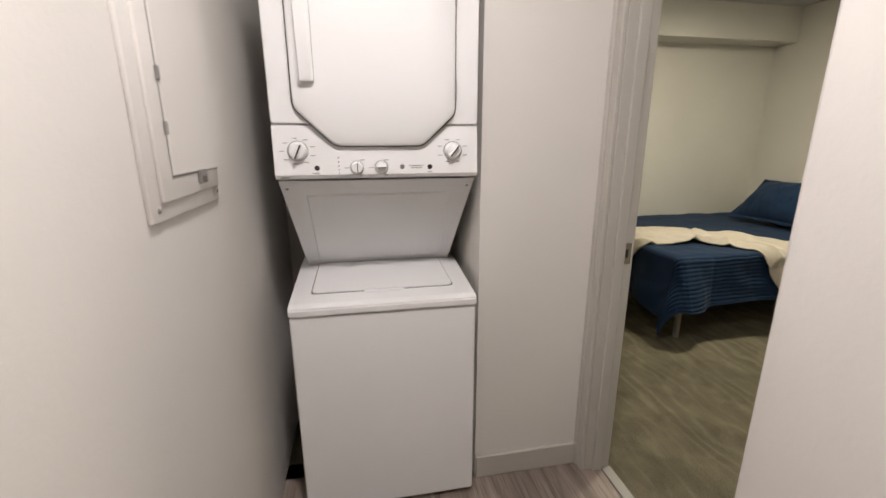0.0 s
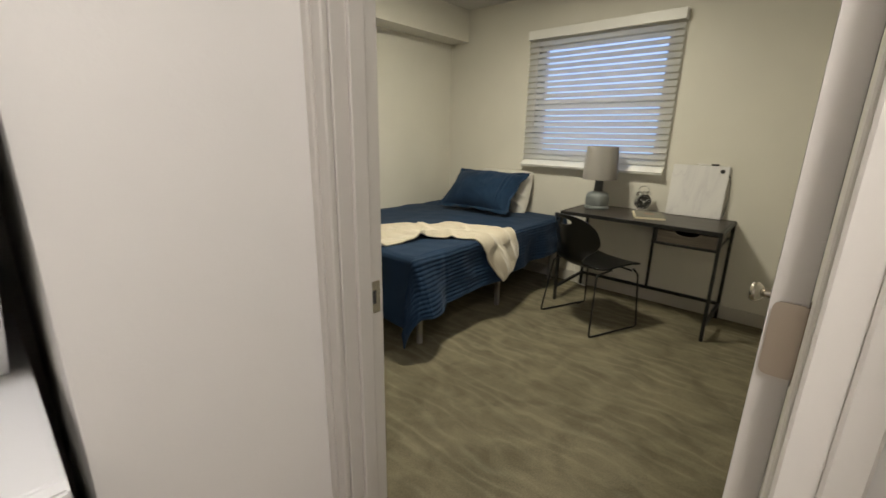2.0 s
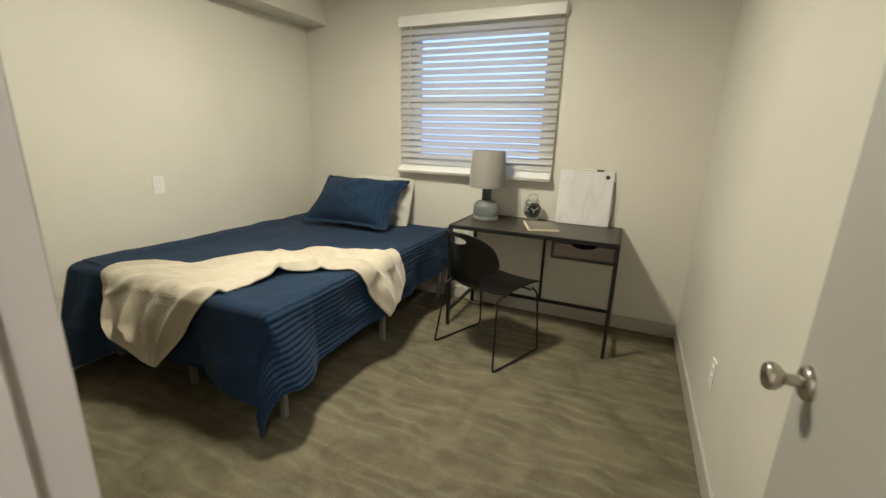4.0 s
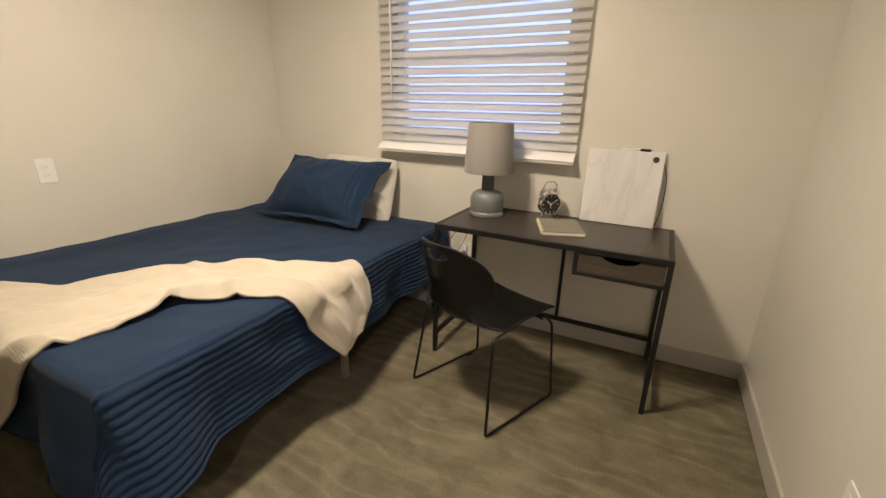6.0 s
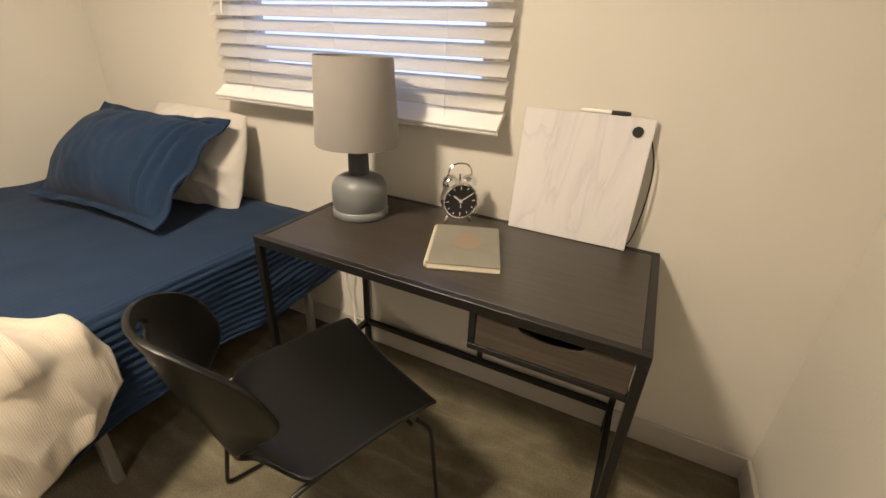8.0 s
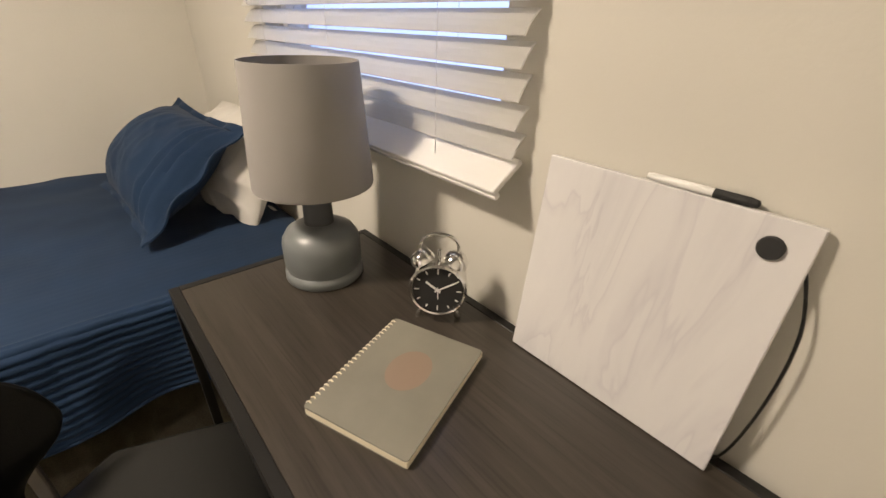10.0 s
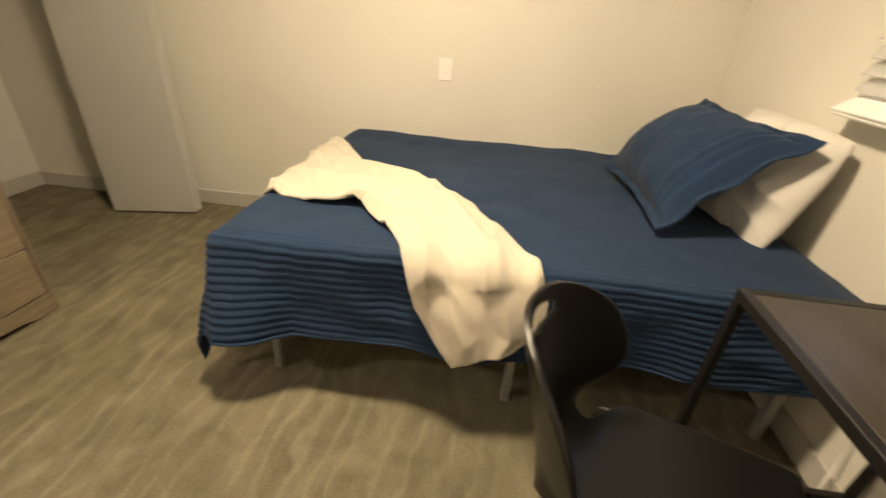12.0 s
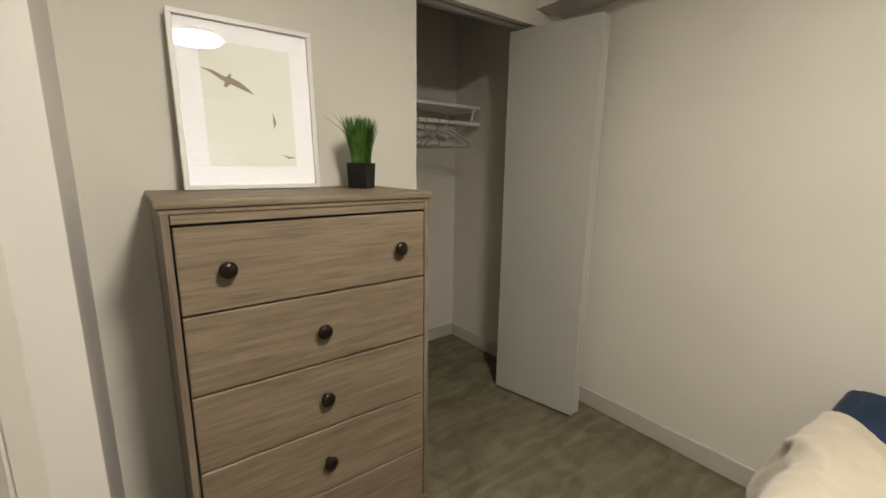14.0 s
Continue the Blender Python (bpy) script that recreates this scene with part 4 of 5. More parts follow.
# ---- chair ----
def chair():
    m = Matrix.Translation((2.868, 1.645, 0)) @ Matrix.Rotation(math.atan2(-0.177, 0.414), 4, "Z")
    t = thing("chair", m, "black leather shell chair on thin black wire sled legs", "chair")
    # x points forward; floor runners lie at y = +-0.252
    for s in (-1, 1):
        pts = [(0.39, 0.215 * s, 0.435), (0.42, 0.235 * s, 0.40), (0.45, 0.255 * s, 0.008), (0.0, 0.255 * s, 0.008), (0.055, 0.215 * s, 0.43), (0.20, 0.20 * s, 0.445)]
        part("sled_leg", tube(bent_path(pts, 0.022), 0.0065, 10), M_BLACK, t, "", True)
        part("glide", boxes((0.36, 0.245 * s - 0.004, 0.0, 0.40, 0.265 * s if s > 0 else 0.245 * s, 0.012), bevel=0.002), M_BLACK, t)
    part("crossbar", tube([(0.20, -0.205, 0.44), (0.20, 0.205, 0.44)], 0.006), M_BLACK, t)
    part("crossbar", tube([(0.375, -0.215, 0.425), (0.375, 0.215, 0.425)], 0.006), M_BLACK, t)
    # shell: one bent sheet, seat to backrest
    prof = smooth_path([(0.445, 0, 0.440), (0.425, 0, 0.458), (0.28, 0, 0.458), (0.14, 0, 0.447), (0.06, 0, 0.452), (0.0, 0, 0.49), (-0.035, 0, 0.57), (-0.062, 0, 0.66), (-0.080, 0, 0.735), (-0.101, 0, 0.82)], 14)
    n = len(prof)
    nv = 48
    cut = next(i for i, p in enumerate(prof) if i > n // 3 and p.z > 0.47)
    steps = [i / (n - 1) for i in range(cut, n)]
    levels = [p.z for p in prof[cut:]]
    def ease(k):
        k = min(1.0, max(0.0, k))
        return k * k * (3 - 2 * k)
    def width(s, z):
        if s < 0.07:
            return 0.190 + 0.037 * math.sqrt(s / 0.07)
        if s * (n - 1) < cut:
            return 0.227 - 0.113 * ease((s - 0.36) / 0.14)
        if z < 0.64:
            return 0.114 + 0.088 * ease((z - 0.47) / 0.17)
        return 0.202 * max(0.02, 1 - min(1.0, (z - 0.64) / 0.182) ** 2.6) ** (1 / 2.6)
    def on_shell(s, v):
        k = min(n - 1.001, max(0, s * (n - 1)))
        i = int(k)
        p = prof[i].lerp(prof[i + 1], k - i)
        back = ease((p.z - 0.46) / 0.14) if i >= cut - 8 else 0.0
        y = v * width(s, p.z)
        return (p.x + 3.1 * y * y * back, y, p.z + 0.016 * v * v * (1 - back))
    hz, ha, hb = 0.772, 0.022, 0.070      # hand hole: height of its centre and half sizes
    def inside(s, v):
        z = np.interp(s, steps, levels)
        return s > 0.6 and ((z - hz) / ha) ** 2 + (v * width(s, z) / hb) ** 2 < 1
    bm = bmesh.new()
    uv = [[[k / (n - 1), 2 * j / nv - 1] for j in range(nv + 1)] for k in range(n)]
    keep = [[not inside((k + 0.5) / (n - 1), 2 * (j + 0.5) / nv - 1) for j in range(nv)] for k in range(n - 1)]
    for k in range(1, n - 1):
        for j in range(1, nv):
            around = (keep[k - 1][j - 1], keep[k - 1][j], keep[k][j - 1], keep[k][j])
            if any(around) and not all(around):
                s, v = uv[k][j]
                z = np.interp(s, steps, levels)
                a = math.atan2(v * width(s, z) / hb, (z - hz) / ha)
                z = hz + ha * math.cos(a)
                s = np.interp(z, levels, steps)
                uv[k][j] = [s, hb * math.sin(a) / width(s, z)]
    rows = [[bm.verts.new(on_shell(*q)) for q in r] for r in uv]
    for k in range(n - 1):
        for j in range(nv):
            if keep[k][j]:
                bm.faces.new((rows[k][j], rows[k][j + 1], rows[k + 1][j + 1], rows[k + 1][j]))
    bmesh.ops.delete(bm, geom=[v for v in bm.verts if not v.link_faces], context="VERTS")
    sh = part("shell", bm, M_LEATHER, t, "black leather seat and backrest with a hand hole", True, 70)
    so = sh.modifiers.new("thick", "SOLIDIFY")
    so.thickness, so.offset = 0.012, 0
    sub = sh.modifiers.new("smooth", "SUBSURF")
    sub.levels = sub.render_levels = 1

chair()


# ---- things on the desk ----
def table_lamp():
    t = thing("table_lamp", (3.572, 1.768, 0.751), "grey table lamp with a linen drum shade, switched off", "lamp")
    part("lamp_base", lathe([(0, 0), (0.090, 0), (0.094, 0.005), (0.094, 0.022), (0.088, 0.028), (0.089, 0.036), (0.092, 0.042), (0.092, 0.092), (0.089, 0.108), (0.078, 0.126), (0.058, 0.137), (0.037, 0.142), (0, 0.142)], 48),
         M_LAMPBASE, t, "grey glazed ceramic base", True, 50)
    part("lamp_neck", lathe([(0.034, 0.140), (0.033, 0.20), (0.031, 0.255), (0, 0.255)], 32), M_LAMPNECK, t, "dark grey neck", True)
    r0, r1, z0, z1 = 0.132, 0.117, 0.238, 0.495
    part("shade", lathe([(r0, z0), (r0 + 0.001, z0 + 0.004), (r1 + 0.001, z1 - 0.004), (r1, z1), (r1 - 0.003, z1), (r1 - 0.0025, z1 - 0.006), (r0 - 0.0025, z0 + 0.006), (r0 - 0.003, z0), (r0, z0)], 56), M_SHADE, t, "grey linen drum shade", True, 60)
    part("socket", lathe([(0.012, 0.255), (0.018, 0.26), (0.018, 0.31), (0.0, 0.312)], 16), M_CHROME, t, "", True)
    part("bulb", lathe([(0.012, 0.311), (0.016, 0.33), (0.029, 0.365), (0.026, 0.392), (0.0, 0.405)], 20), M_WHITE, t, "", True)
    for k in range(3):
        a = 2 * math.pi * k / 3
        part("spider_arm", tube([(0.018 * math.cos(a), 0.018 * math.sin(a), 0.300), ((r1 - 0.004) * math.cos(a), (r1 - 0.004) * math.sin(a), z1 - 0.012)], 0.0018, 6), M_CHROME, t)

table_lamp()


def alarm_clock():
    t = thing("alarm_clock", pose(3.676, 1.448, 0.751, 0, 0, -47) @ Matrix.Scale(1.24, 4), "chrome twin-bell alarm clock with a black face", "clock")
    # the face looks along -y of the clock
    c = 0.066
    m = Matrix.Translation((0, 0, c)) @ Matrix.Rotation(radians(90), 4, "X")
    part("case", lathe([(0, -0.028), (0.034, -0.027), (0.046, -0.018), (0.049, 0.0), (0.049, 0.018), (0.046, 0.021), (0.0435, 0.019), (0.0435, 0.014), (0, 0.014)], 44, m), M_CHROME, t, "", True, 40)
    face = part("face", lathe([(0, 0.0150), (0.043, 0.0150), (0.043, 0.0140)], 40, m), M_DARK, t, "black clock face")
    for i in range(12):
        a = 2 * math.pi * i / 12
        L = 0.009 if i % 3 == 0 else 0.006
        bm = boxes((-0.0011, 0.040 - L, 0.0151, 0.0011, 0.040, 0.0157))
        bm.transform(m @ Matrix.Rotation(a, 4, "Z"))
        part("hour_mark", bm, M_WHITE, face)
    for ang, L, w in ((60, 0.034, 0.0014), (-52, 0.025, 0.0019), (178, 0.018, 0.0008)):
        bm = boxes((-w, -0.006, 0.0158, w, L, 0.0164))
        bm.transform(m @ Matrix.Rotation(radians(-ang), 4, "Z"))
        part("clock_hand", bm, M_WHITE, face)
    for s in (-1, 1):
        bm2 = lathe([(0, 0.020), (0.010, 0.0185), (0.0185, 0.011), (0.0215, 0.0), (0.020, 0.0), (0, 0.013)], 24, Matrix.Translation((0.0265 * s, 0, 0.1125)) @ Matrix.Rotation(radians(28 * s), 4, "Y"))
        b = part("bell", bm2, M_CHROME, t, "", True, 50)
        part("bell_post", tube([(0.018 * s, 0, 0.100), (0.034 * s, 0, 0.134)], 0.002, 8), M_CHROME, t)
        part("foot", lathe([(0.004, 0), (0.006, 0.006), (0.003, 0.022), (0, 0.03)], 12, Matrix.Translation((0.036 * s, 0, 0)) @ Matrix.Rotation(radians(-18 * s), 4, "Y")), M_CHROME, t, "", True)
    part("handle", tube(smooth_path([(-0.031, 0, 0.132), (-0.029, 0, 0.148), (-0.014, 0, 0.161), (0.014, 0, 0.161), (0.029, 0, 0.148), (0.031, 0, 0.132)], 5), 0.0026, 8), M_CHROME, t, "", True)
    part("hammer", tube([(0, 0, 0.112), (0, 0, 0.136)], 0.0028, 8), M_CHROME, t)

alarm_clock()


def notebook():
    xa = Vector((3.668 - 3.596, 1.300 - 1.491, 0)).normalized()
    m = basis((3.50, 1.343, 0.751), xa, (-xa.y, xa.x, 0))
    # along x: from the wire to the free edge; y towards the wall
    t = thing("notebook", m, "grey-green wire-bound notebook with cream pages on the desk", "notebook")
    w, h = 0.100, 0.133
    M_PAGE = material("cream_pages", (0.76, 0.69, 0.54), 0.8)
    M_COVER = cloth("notebook_cover", (0.225, 0.215, 0.18), 500, 0.6, 0.15, 0.0)
    M_MARK = material("faded_orange_mark", (0.262, 0.190, 0.142), 0.6)
    part("page_block", boxes((-w + 0.004, -h + 0.0005, 0.002, w - 0.0005, h - 0.0005, 0.0135)), M_PAGE, t, "cream page block")
    part("cover", plate(round_outline([(-w, -h), (w, -h), (w, h), (-w, h)], 0.008), 0, 0.002), M_COVER, t).matrix_basis = Matrix.Translation((0, 0, 0.0)) @ Matrix.Rotation(radians(90), 4, "X") @ Matrix.Identity(4)
    part("cover", plate(round_outline([(-w, -h), (w, -h), (w, h), (-w, h)], 0.008), 0, 0.002), M_COVER, t).matrix_basis = Matrix.Translation((0, 0, 0.0155)) @ Matrix.Rotation(radians(90), 4, "X")
    part("round_mark", lathe([(0, 0.0177), (0.046, 0.0177), (0.046, 0.0160)], 36, Matrix.Translation((0.005, 0.02, 0)) @ Matrix.Diagonal((0.85, 1.1, 1.0, 1.0))), M_MARK, t, "faint round orange mark")
    n = 24
    for i in range(n):
        y = -h + 0.012 + (2 * h - 0.024) * i / (n - 1)
        part("wire_loop", tube([(-w + 0.003 + 0.007 * math.cos(a), y, 0.0085 + 0.0105 * math.sin(a)) for a in np.linspace(0, 2 * math.pi, 9)[:-1]], 0.0016, 6, True), M_PAGE, t)

notebook()


def board():
    t = thing("memo_board", (3.748, 1.108, 0.751), "white marbled magnetic memo board leaning on the window wall", "board")
    w = 0.183
    lean = Matrix.Rotation(radians(6), 4, "Y")
    bm = boxes((-0.008, -w, 0.0, 0.004, w, 0.380), bevel=0.0015)
    bm.transform(lean)
    part("panel", bm, M_MARBLE, t)
    bm = lathe([(0, 0.006), (0.013, 0.006), (0.0145, 0.004), (0.0145, 0)], 28, Matrix.Translation((-0.008, -0.142, 0.343)) @ Matrix.Rotation(radians(-90), 4, "Y"))
    bm.transform(lean)
    part("magnet", bm, M_DARK, t, "round black magnet", True)
    part("hanging_cord", tube(smooth_path([(0.036, -w + 0.008, 0.34), (0.030, -w - 0.020, 0.25), (0.026, -w - 0.022, 0.13), (0.018, -w - 0.006, 0.02), (0.012, -w + 0.03, 0.004)], 6), 0.0022, 6), M_BLACK, t, "thin black cord")
    return t

board()
def marker():
    c = Matrix.Translation((3.748, 1.108, 0.751)) @ Matrix.Rotation(radians(6), 4, "Y") @ Matrix.Translation((-0.002, -0.045, 0.3866)) @ Matrix.Rotation(radians(90), 4, "X")
    t = thing("marker_pen", c, "white marker pen with a black cap on the board's top", "marker")
    part("barrel", lathe([(0, -0.068), (0.004, -0.068), (0.0056, -0.062), (0.0056, 0.02), (0, 0.02)], 16), M_WHITE, t, "", True)
    part("cap", lathe([(0.0062, 0.018), (0.0062, 0.058), (0.0045, 0.068), (0, 0.070)], 16), M_DARK, t, "black cap", True)
marker()


# ---- blind ----
def blind():
    t = thing("window_blind", (3.772, 1.980, 1.035), "white slatted blind with open slats over the window", "blind")
    hw = 0.625
    part("valance", boxes((-0.034, -0.632, 1.098, -0.022, 0.632, 1.172), (-0.022, -0.632, 1.098, 0.026, -0.62, 1.172), (-0.022, 0.62, 1.098, 0.026, 0.632, 1.172), bevel=0.002), M_WHITE, t)
    part("head_rail", boxes((-0.020, -0.60, 1.115, 0.024, 0.60, 1.165)), M_WHITE, t)
    part("bottom_rail", boxes((-0.042, -hw, -0.004, 0.042, hw, 0.008), (-0.044, -hw, -0.015, -0.030, hw, -0.0045), bevel=0.003, seg=2), M_WHITE, t).matrix_basis = Matrix.Translation((-0.018, 0, 0.040)) @ Matrix.Rotation(radians(-34), 4, "Y")
    n = 21
    me = None
    for i in range(n):
        z = 0.094 + i * 0.0485
        if me is None:
            bm = bmesh.new()
            prof = [(-0.025, 0.0), (-0.0125, 0.0022), (0.0, 0.003), (0.0125, 0.0022), (0.025, 0.0), (0.025, -0.0025), (0.0, 0.0003), (-0.025, -0.0025)]
            a = [bm.verts.new((x, -hw, zz)) for x, zz in prof]
            b = [bm.verts.new((x, hw, zz)) for x, zz in prof]
            bm.faces.new(a), bm.faces.new(b[::-1])
            for k in range(len(prof)):
                j = (k + 1) % len(prof)
                bm.faces.new((a[k], b[k], b[j], a[j]))
            me = mesh_of("slat", bm, M_SLAT)
        sl = new("slat", me)
        sl.parent = t
        tilt = -52 + 2.5 * math.sin(i * 2.1)
        sl.matrix_basis = Matrix.Translation((0, 0, z)) @ Matrix.Rotation(radians(tilt), 4, "Y") @ Matrix.Rotation(radians(0.12 * math.sin(i * 1.7)), 4, "X")
    for y in (-0.43, 0.0, 0.43):
        for x in (-0.026, 0.026):
            part("ladder_cord", tube([(x, y, 0.02), (x, y, 1.12)], 0.0009, 5), M_SLAT, t)
    part("tilt_wand", tube([(-0.032, 0.525, 1.10), (-0.036, 0.522, 0.32)], 0.0045, 8), M_WHITE, t, "slim white tilt wand")

blind()


def wall_plate(name, m, label, duplex=False):
    t = thing(name, m, label, "wall plate")
    part("cover_plate", plate(round_outline([(-0.036, -0.058), (0.036, -0.058), (0.036, 0.058), (-0.036, 0.058)], 0.006), -0.006, 0.0, 0.002), M_WHITE, t)
    for z in (-0.02, 0.02):
        s = part("socket_face", plate(round_outline([(-0.016, z - 0.014), (0.016, z - 0.014), (0.016, z + 0.014), (-0.016, z + 0.014)], 0.008), -0.0085, -0.005, 0.001), M_WHITE, t)
        for x in (-0.006, 0.006):
            part("slot", boxes((x - 0.001, -0.0090, z - 0.004, x + 0.001, -0.008, z + 0.004)), M_GREYMETAL, s)

wall_plate("wall_outlet", pose(2.35, YN, 0.985), "white wall outlet plate above the bed")
wall_plate("wall_outlet", pose(3.80, 1.98, 0.438, 0, 0, -90), "white wall outlet under the desk with a plug")
wall_plate("wall_outlet", pose(2.58, YS, 0.398, 0, 0, 180), "white wall outlet low on the wall")


def power_cord():
    t = thing("power_cord", (3.772, 1.98, 0.0), "white lamp cord and plug hanging at the wall under the desk", "cord")
    part("plug", boxes((-0.018, -0.014, 0.44, 0.014, 0.014, 0.475), bevel=0.004), M_WHITE, t)
    part("cable", tube(smooth_path([(-0.018, 0, 0.457), (-0.035, 0.004, 0.42), (-0.02, 0.02, 0.30), (0.0, 0.012, 0.18), (-0.03, -0.02, 0.10), (-0.06, -0.06, 0.03), (-0.03, -0.14, 0.006)], 8), 0.003, 6), M_WHITE, t)
    part("cable", tube(smooth_path([(-0.022, 0.03, 0.60), (-0.032, 0.09, 0.50), (-0.034, 0.05, 0.44), (-0.02, -0.01, 0.53), (-0.01, -0.03, 0.66), (-0.01, -0.03, 0.73)], 8), 0.0028, 6), M_GREYMETAL, t)

power_cord()


# ---- dresser ----
def dresser():
    t = thing("dresser", (0.385, 1.543, 0), "weathered oak five-drawer dresser with dark round knobs", "dresser")
    D, W, Z = 0.435, 0.802, 1.303
    part("side_panel", boxes((0.0, 0.006, 0, D - 0.006, 0.024, Z - 0.022), bevel=0.001), M_DRESSER_V, t)
    part("side_panel", boxes((0.0, W - 0.024, 0, D - 0.006, W - 0.006, Z - 0.022), bevel=0.001), M_DRESSER_V, t)
    part("back_panel", boxes((0.0, 0.026, 0.04, 0.008, W - 0.026, Z - 0.022)), M_DRESSER_V, t)
    part("top", boxes((-0.004, -0.006, Z - 0.022, D + 0.004, W + 0.006, Z), bevel=0.005, seg=2), M_DRESSER, t, "", True)
    part("top_moulding", boxes((0.02, 0.002, Z - 0.036, D - 0.004, W - 0.002, Z - 0.022), bevel=0.002), M_DRESSER, t)
    part("inner_frame", boxes((0.02, 0.026, 0.085, D - 0.022, W - 0.026, Z - 0.036)), M_DARK, t)
    part("top_rail", boxes((D - 0.022, 0.026, Z - 0.061, D - 0.004, W - 0.026, Z - 0.038), bevel=0.0015), M_DRESSER, t)
    edges = [1.238, 1.003, 0.775, 0.545, 0.312, 0.092]
    for i in range(5):
        z1, z0 = edges[i] - 0.004, edges[i + 1] + 0.002
        fr = part("drawer_front", boxes((D - 0.024, 0.029, z0, D - 0.003, W - 0.029, z1), bevel=0.0025), M_DRESSER, t)
        for y in ((0.140, 0.668) if i == 0 else (0.392,)):
            z = (z0 + z1) / 2 - 0.002
            turn = Matrix.Translation((D - 0.003, y, z)) @ Matrix.Rotation(radians(90), 4, "Y")
            part("drawer_knob", lathe([(0, 0), (0.012, 0), (0.009, 0.006), (0.008, 0.012), (0.017, 0.018), (0.0235, 0.023), (0.022, 0.029), (0.011, 0.033), (0, 0.034)], 28, turn), M_BRONZE, fr, "dark bronze round knob", True, 60)
    pts = [(0.010, 0.0), (0.10, 0.0)]
    pts += [(0.10 + (W - 0.20) * k / 14, 0.038 * math.sin(math.pi * k / 14) ** 0.5) for k in range(1, 14)]
    pts += [(W - 0.10, 0.0), (W - 0.010, 0.0), (W - 0.010, 0.088), (0.010, 0.088)]
    bm = plate(pts, D - 0.024, D + 0.002)
    bm.transform(Matrix(((0, 1, 0, 0), (1, 0, 0, 0), (0, 0, 1, 0), (0, 0, 0, 1))))
    part("plinth", bm, M_DRESSER, t, "curved base board")

dresser()


def framed_print():
    m = basis((0.440, 1.865, 1.304), (0, 1, 0), (-0.037, 0, 0.55))
    t = thing("framed_picture", m, "white framed print of flying seabirds leaning on the wall", "picture")
    hw, h, f = 0.222, 0.550, 0.016
    # local x across, y up, z out of the picture
    M_MAT = paint("white_mat", (0.60, 0.605, 0.63), 0.8, 300, 0.03)
    M_SKY = paint("pale_print", (0.50, 0.52, 0.47), 0.8, 300, 0.02)
    M_BIRD = material("bird_brown", (0.16, 0.12, 0.09), 0.7)
    M_BIRD2 = material("bird_grey", (0.17, 0.13, 0.10), 0.7)
    for r in ((-hw, 0, hw, f), (-hw, h - f, hw, h), (-hw, f, -hw + f, h - f), (hw - f, f, hw, h - f)):
        part("frame_bar", boxes((r[0], r[1], -0.010, r[2], r[3], 0.016), bevel=0.0015), M_WHITE, t, "white frame")
    part("backing", boxes((-hw + 0.004, 0.004, -0.008, hw - 0.004, h - 0.004, -0.002)), M_DARK, t)
    part("mat", boxes((-hw + f, f, -0.002, hw - f, h - f, 0.003)), M_MAT, t, "white mat")
    part("print", boxes((-0.142, 0.078, 0.003, 0.142, 0.475, 0.0042)), M_SKY, t, "pale grey-green print")
    def bird(cx, cy, s, pts, mt):
        bm = bmesh.new()
        vs = [bm.verts.new((cx + x * s, cy + y * s, 0.0052)) for x, y in pts]
        f0 = bm.faces.new(vs)
        ex = bmesh.ops.extrude_face_region(bm, geom=[f0])
        for v in ex["geom"]:
            if isinstance(v, bmesh.types.BMVert):
                v.co.z -= 0.0008
        part("seabird", bm, mt, t)
    gull = [(-1.0, 0.28), (-0.62, 0.24), (-0.30, 0.10), (-0.12, 0.02), (-0.02, 0.04), (0.06, 0.16), (0.13, 0.15), (0.10, 0.02), (0.45, -0.14), (0.80, -0.42), (0.98, -0.60), (0.70, -0.50), (0.35, -0.36), (0.06, -0.26), (-0.12, -0.42), (-0.20, -0.36), (-0.14, -0.20), (-0.38, -0.05), (-0.70, 0.16)]
    bird(-0.062, 0.365, 0.080, gull, M_BIRD2)
    bird(0.072, 0.235, 0.029, [(-0.1, 1.0), (0.14, 0.5), (0.20, 0.1), (0.30, -0.2), (0.16, -0.6), (-0.1, -1.0), (0.0, -0.4), (-0.08, 0.0), (0.0, 0.4)], M_BIRD)
    bird(0.115, 0.110, 0.024, [(-1.0, 0.35), (-0.5, 0.30), (0.0, 0.05), (0.5, 0.10), (1.0, -0.15), (0.5, -0.12), (0.0, -0.25), (-0.5, 0.10)], M_BIRD)
    gl = part("glazing", boxes((-hw + f, f, 0.008, hw - f, h - f, 0.010)), M_GLASS, t, "clear glazing")
    gl.visible_shadow = False

framed_print()


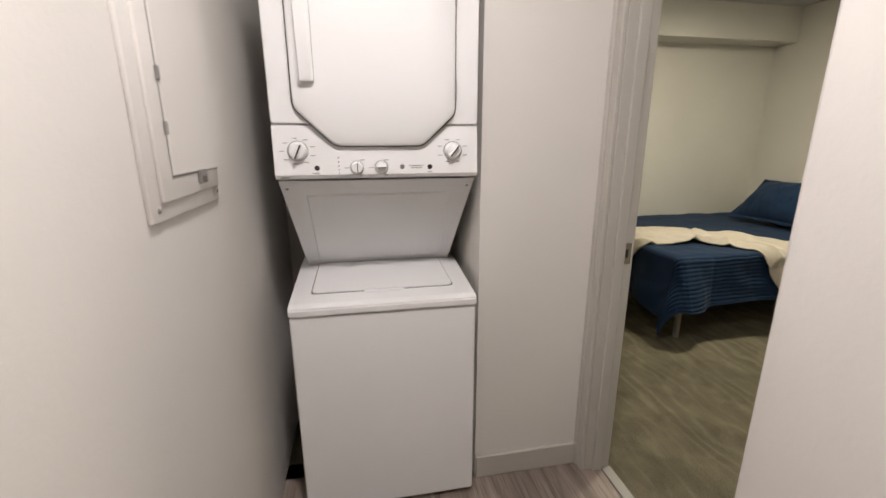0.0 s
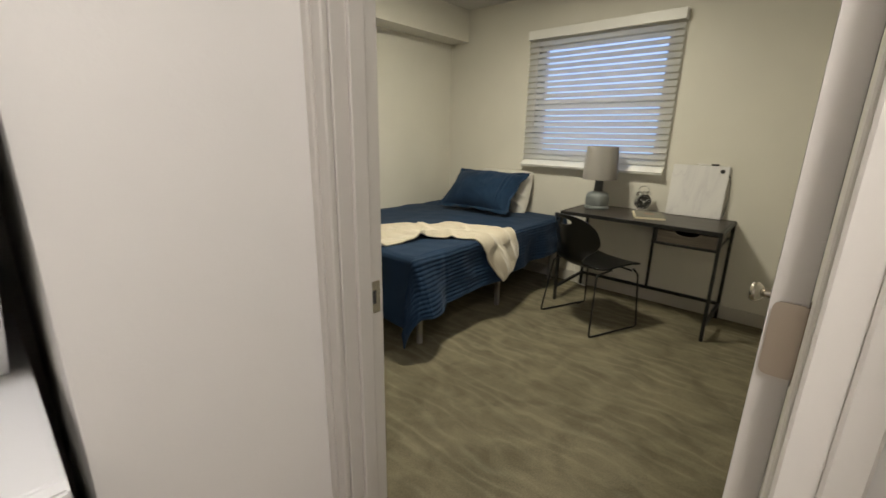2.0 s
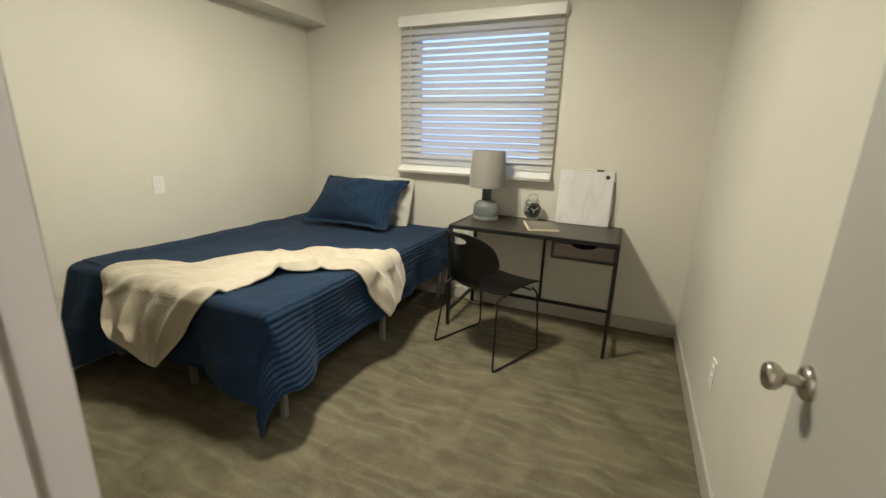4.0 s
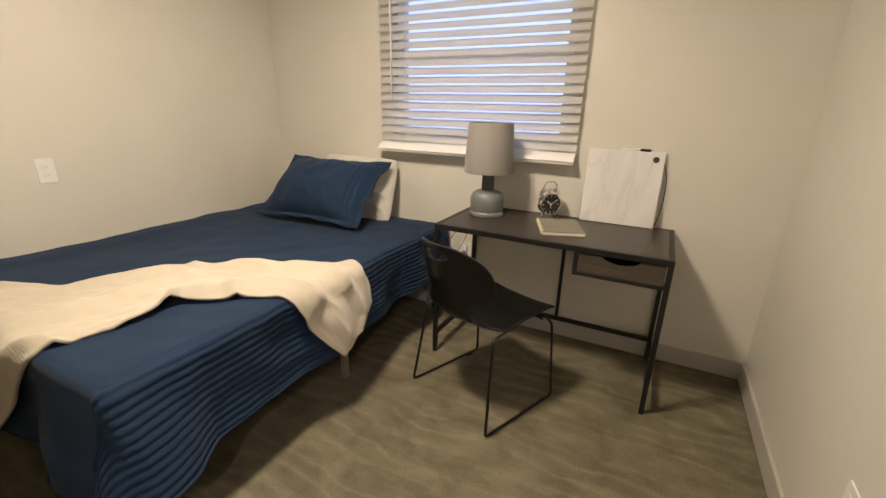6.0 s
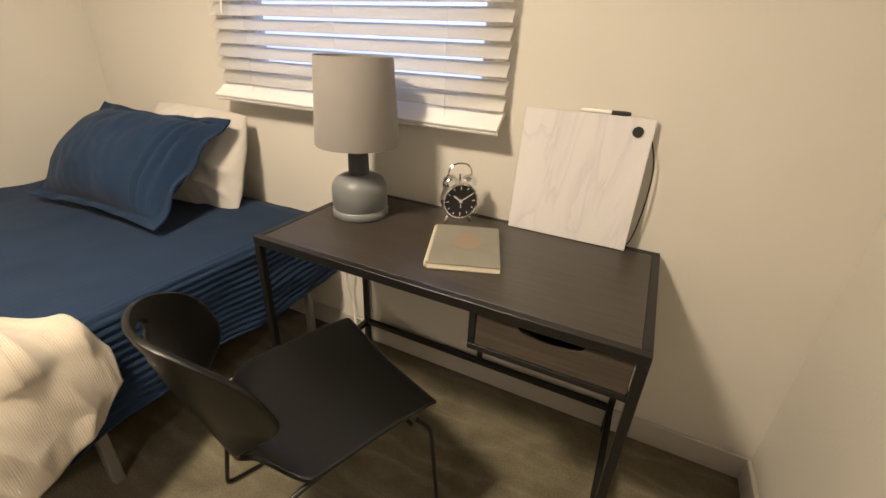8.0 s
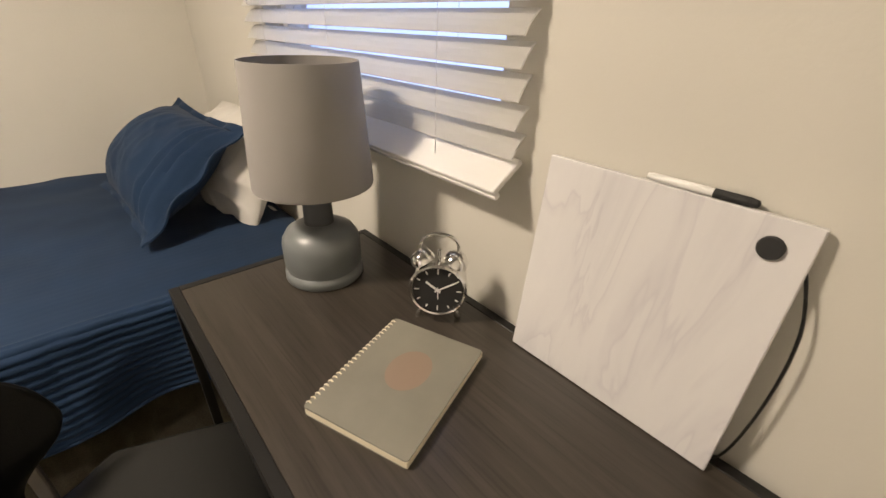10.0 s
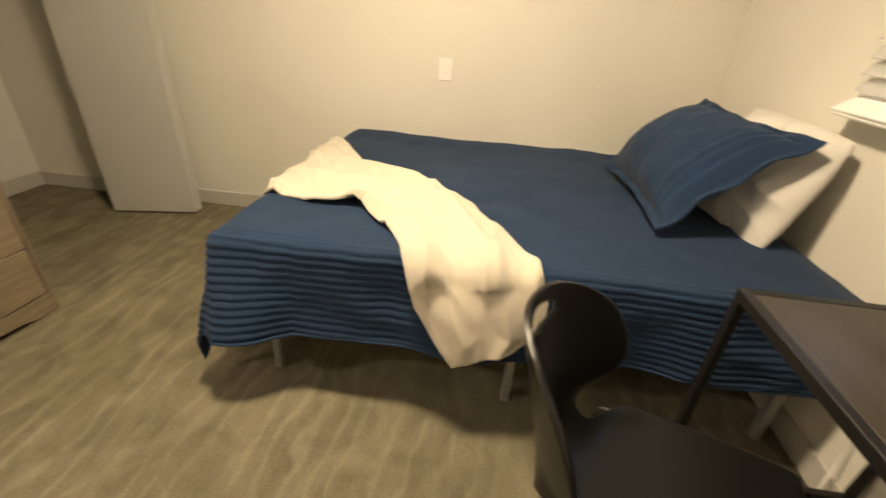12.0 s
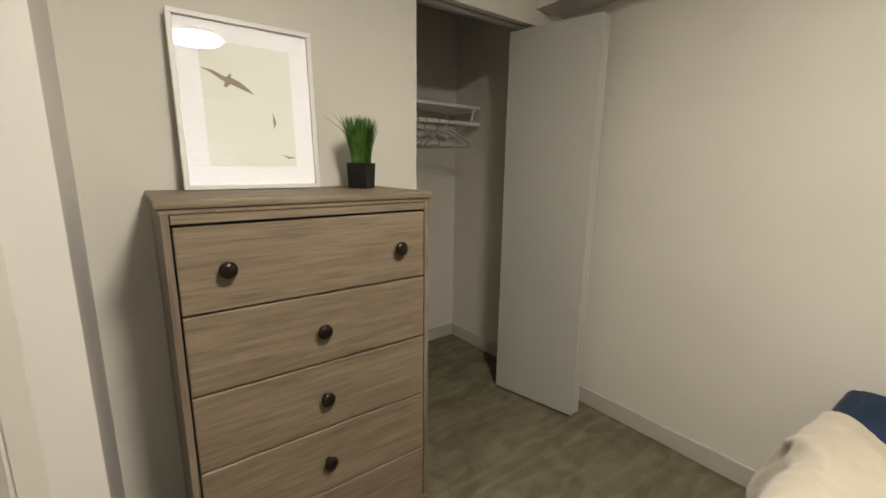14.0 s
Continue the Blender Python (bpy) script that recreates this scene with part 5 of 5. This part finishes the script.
def potted_grass():
    t = thing("potted_plant", (0.530, 2.222, 1.304), "small artificial grass plant in a black square pot", "plant")
    bm = bmesh.new()
    prof = [(0.0375, 0), (0.041, 0.094), (0.038, 0.094), (0.037, 0.080)]
    rings = [[bm.verts.new((r * sx, r * sy, z)) for sx, sy in ((-1, -1), (1, -1), (1, 1), (-1, 1))] for r, z in prof]
    for a, b in zip(rings, rings[1:]):
        for k in range(4):
            bm.faces.new((a[k], a[(k + 1) % 4], b[(k + 1) % 4], b[k]))
    bm.faces.new(rings[0][::-1]), bm.faces.new(rings[-1])
    bmesh.ops.rotate(bm, verts=bm.verts, cent=(0, 0, 0), matrix=Matrix.Rotation(radians(38), 3, "Z"))
    bmesh.ops.recalc_face_normals(bm, faces=bm.faces)
    bmesh.ops.bevel(bm, geom=list(bm.edges), offset=0.002, segments=1, affect="EDGES")
    part("pot", bm, M_BLACK, t, "black square pot")
    M_GRASS = material("grass_green", (0.035, 0.085, 0.016), 0.5)
    base(M_GRASS, ramp(M_GRASS, noise_tex(M_GRASS, 30, coords(M_GRASS), 2), [(0.3, (0.016, 0.060, 0.007)), (0.7, (0.070, 0.180, 0.022))]))
    rng = random.Random(5)
    bm = bmesh.new()
    for i in range(480):
        a, r = rng.uniform(0, 2 * math.pi), 0.034 * math.sqrt(rng.random())
        x, y = r * math.cos(a), r * math.sin(a)
        L = rng.uniform(0.13, 0.195) if i > 3 else 0.2
        lean = r / 0.034 * 0.22 + rng.uniform(-0.05, 0.07)
        da = a + rng.uniform(-0.5, 0.5)
        if i in (1, 2):
            lean, da = 0.75, radians(-100 + 20 * i)
        w = rng.uniform(0.0030, 0.0046)
        side = Vector((-math.sin(da + 0.6), math.cos(da + 0.6), 0))
        prev = None
        for k in range(5):
            s = k / 4
            p = Vector((x, y, 0.078)) + Vector((math.cos(da) * lean * s * s * L, math.sin(da) * lean * s * s * L, L * s * (1 - 0.18 * lean * s)))
            ww = w * (1 - s * 0.85)
            cur = (bm.verts.new(p - side * ww), bm.verts.new(p + side * ww))
            if prev:
                bm.faces.new((prev[0], prev[1], cur[1], cur[0]))
            prev = cur
    tagged(part("grass", bm, M_GRASS, t, "green plastic grass blades"), kind="stuff")

potted_grass()

# ---- closet ----
def bifold():
    t = setting("door_2", bmesh.new(), M_DOOR, "grey painted bifold closet door, folded open", "closet door")
    def panel(a, b, z0, z1):
        a, b = Vector((*a, 0)), Vector((*b, 0))
        d = b - a
        bm = boxes((0, -0.0165, z0, d.length, 0.0165, z1), bevel=0.0015)
        bm.transform(Matrix.Translation(a) @ Matrix.Rotation(math.atan2(d.y, d.x), 4, "Z"))
        return part("door_panel", bm, M_DOOR, t)
    panel((0.262, 3.272), (0.762, 3.376), 0.014, 2.105)
    panel((0.758, 3.412), (0.275, 3.515), 0.014, 2.105)
    for z in (0.25, 1.05, 1.86):
        part("hinge", boxes((0.750, 3.388, z - 0.035, 0.757, 3.402, z + 0.035)), M_DOOR, t)
    return t

bifold()
setting("closet_track", boxes((0.295, 2.58, 2.108, 0.325, YN - 0.01, 2.13), (0.285, 2.58, 2.126, 0.335, YN - 0.01, 2.1295)), M_GREYMETAL, "metal track under the closet header", "track")

def closet_shelf():
    t = thing("closet_shelf", (-0.58, 2.12, 1.74), "white closet shelf with a hanging rod", "shelf")
    part("shelf_board", boxes((0, 0, 0.03, 0.33, 1.40, 0.048), bevel=0.002), M_WHITE, t)
    part("hanging_rod", tube([(0.29, 0.01, -0.065), (0.29, 1.425, -0.065)], 0.014, 14), M_WHITE, t, "", True)
    for y in (0.25, 0.80, 1.34):
        b = part("bracket", boxes((0, y, -0.18, 0.012, y + 0.02, 0.03), (0.012, y + 0.002, 0.012, 0.32, y + 0.018, 0.03)), M_WHITE, t)
        part("brace", tube([(0.008, y + 0.01, -0.15), (0.29, y + 0.01, -0.065), (0.31, y + 0.01, 0.02)], 0.006, 8), M_WHITE, b)

closet_shelf()


def hanger(m):
    t = thing("coat_hanger", m, "grey plastic coat hanger on the closet rod", "hanger", "hangers on the closet rod")
    part("hook", tube([(0.017 * math.cos(a) , 0, 0.017 * math.sin(a)) for a in np.linspace(-0.9, math.pi, 12)] + [(-0.017, 0, -0.012), (0, 0, -0.035), (0, 0, -0.06)], 0.0025, 8), M_METAL, t, "", True)
    part("hanger_body", tube(smooth_path([(0, 0, -0.058), (0.09, 0, -0.085), (0.19, 0, -0.135), (0.20, 0, -0.155), (0.18, 0, -0.165), (0, 0, -0.165), (-0.18, 0, -0.165), (-0.20, 0, -0.155), (-0.19, 0, -0.135), (-0.09, 0, -0.085)], 5, True), 0.0055, 8, True), M_HANGER, t, "", True)
    return t

h0 = hanger(pose(-0.29, 3.18, 1.675, 0, 0, 20))
for y, a in ((3.02, 8), (3.08, 28), (3.26, 14), (2.90, 5)):
    copy_thing(h0, pose(-0.29, y, 1.675, 0, 0, a))

# ---- hall floor planks ----
def planks():
    W, L = 0.152, 1.22
    rng = random.Random(3)
    x = XL
    col = 0
    lens = {}
    while x < 0.774:
        x1 = min(x + W, 0.775)
        y = -2.2 - (col * 0.43) % L
        while y < 1.25:
            y0, y1 = max(y, -2.2), min(y + L, 1.25 if x > 0.21 else 2.0)
            if y1 - y0 > 0.02:
                key = (round(x1 - x, 3), round(y1 - y0, 3))
                if key not in lens:
                    bm = boxes((0.0006, 0.0006, -0.008, key[0] - 0.0006, key[1] - 0.0006, 0.0), bevel=0.0008)
                    lens[key] = mesh_of("plank", bm, M_PLANK)
                p = new("plank", lens[key])
                p.parent = hall_floor
                p.location = (x, y0, 0)
            y += L
        x = x1
        col += 1

planks()
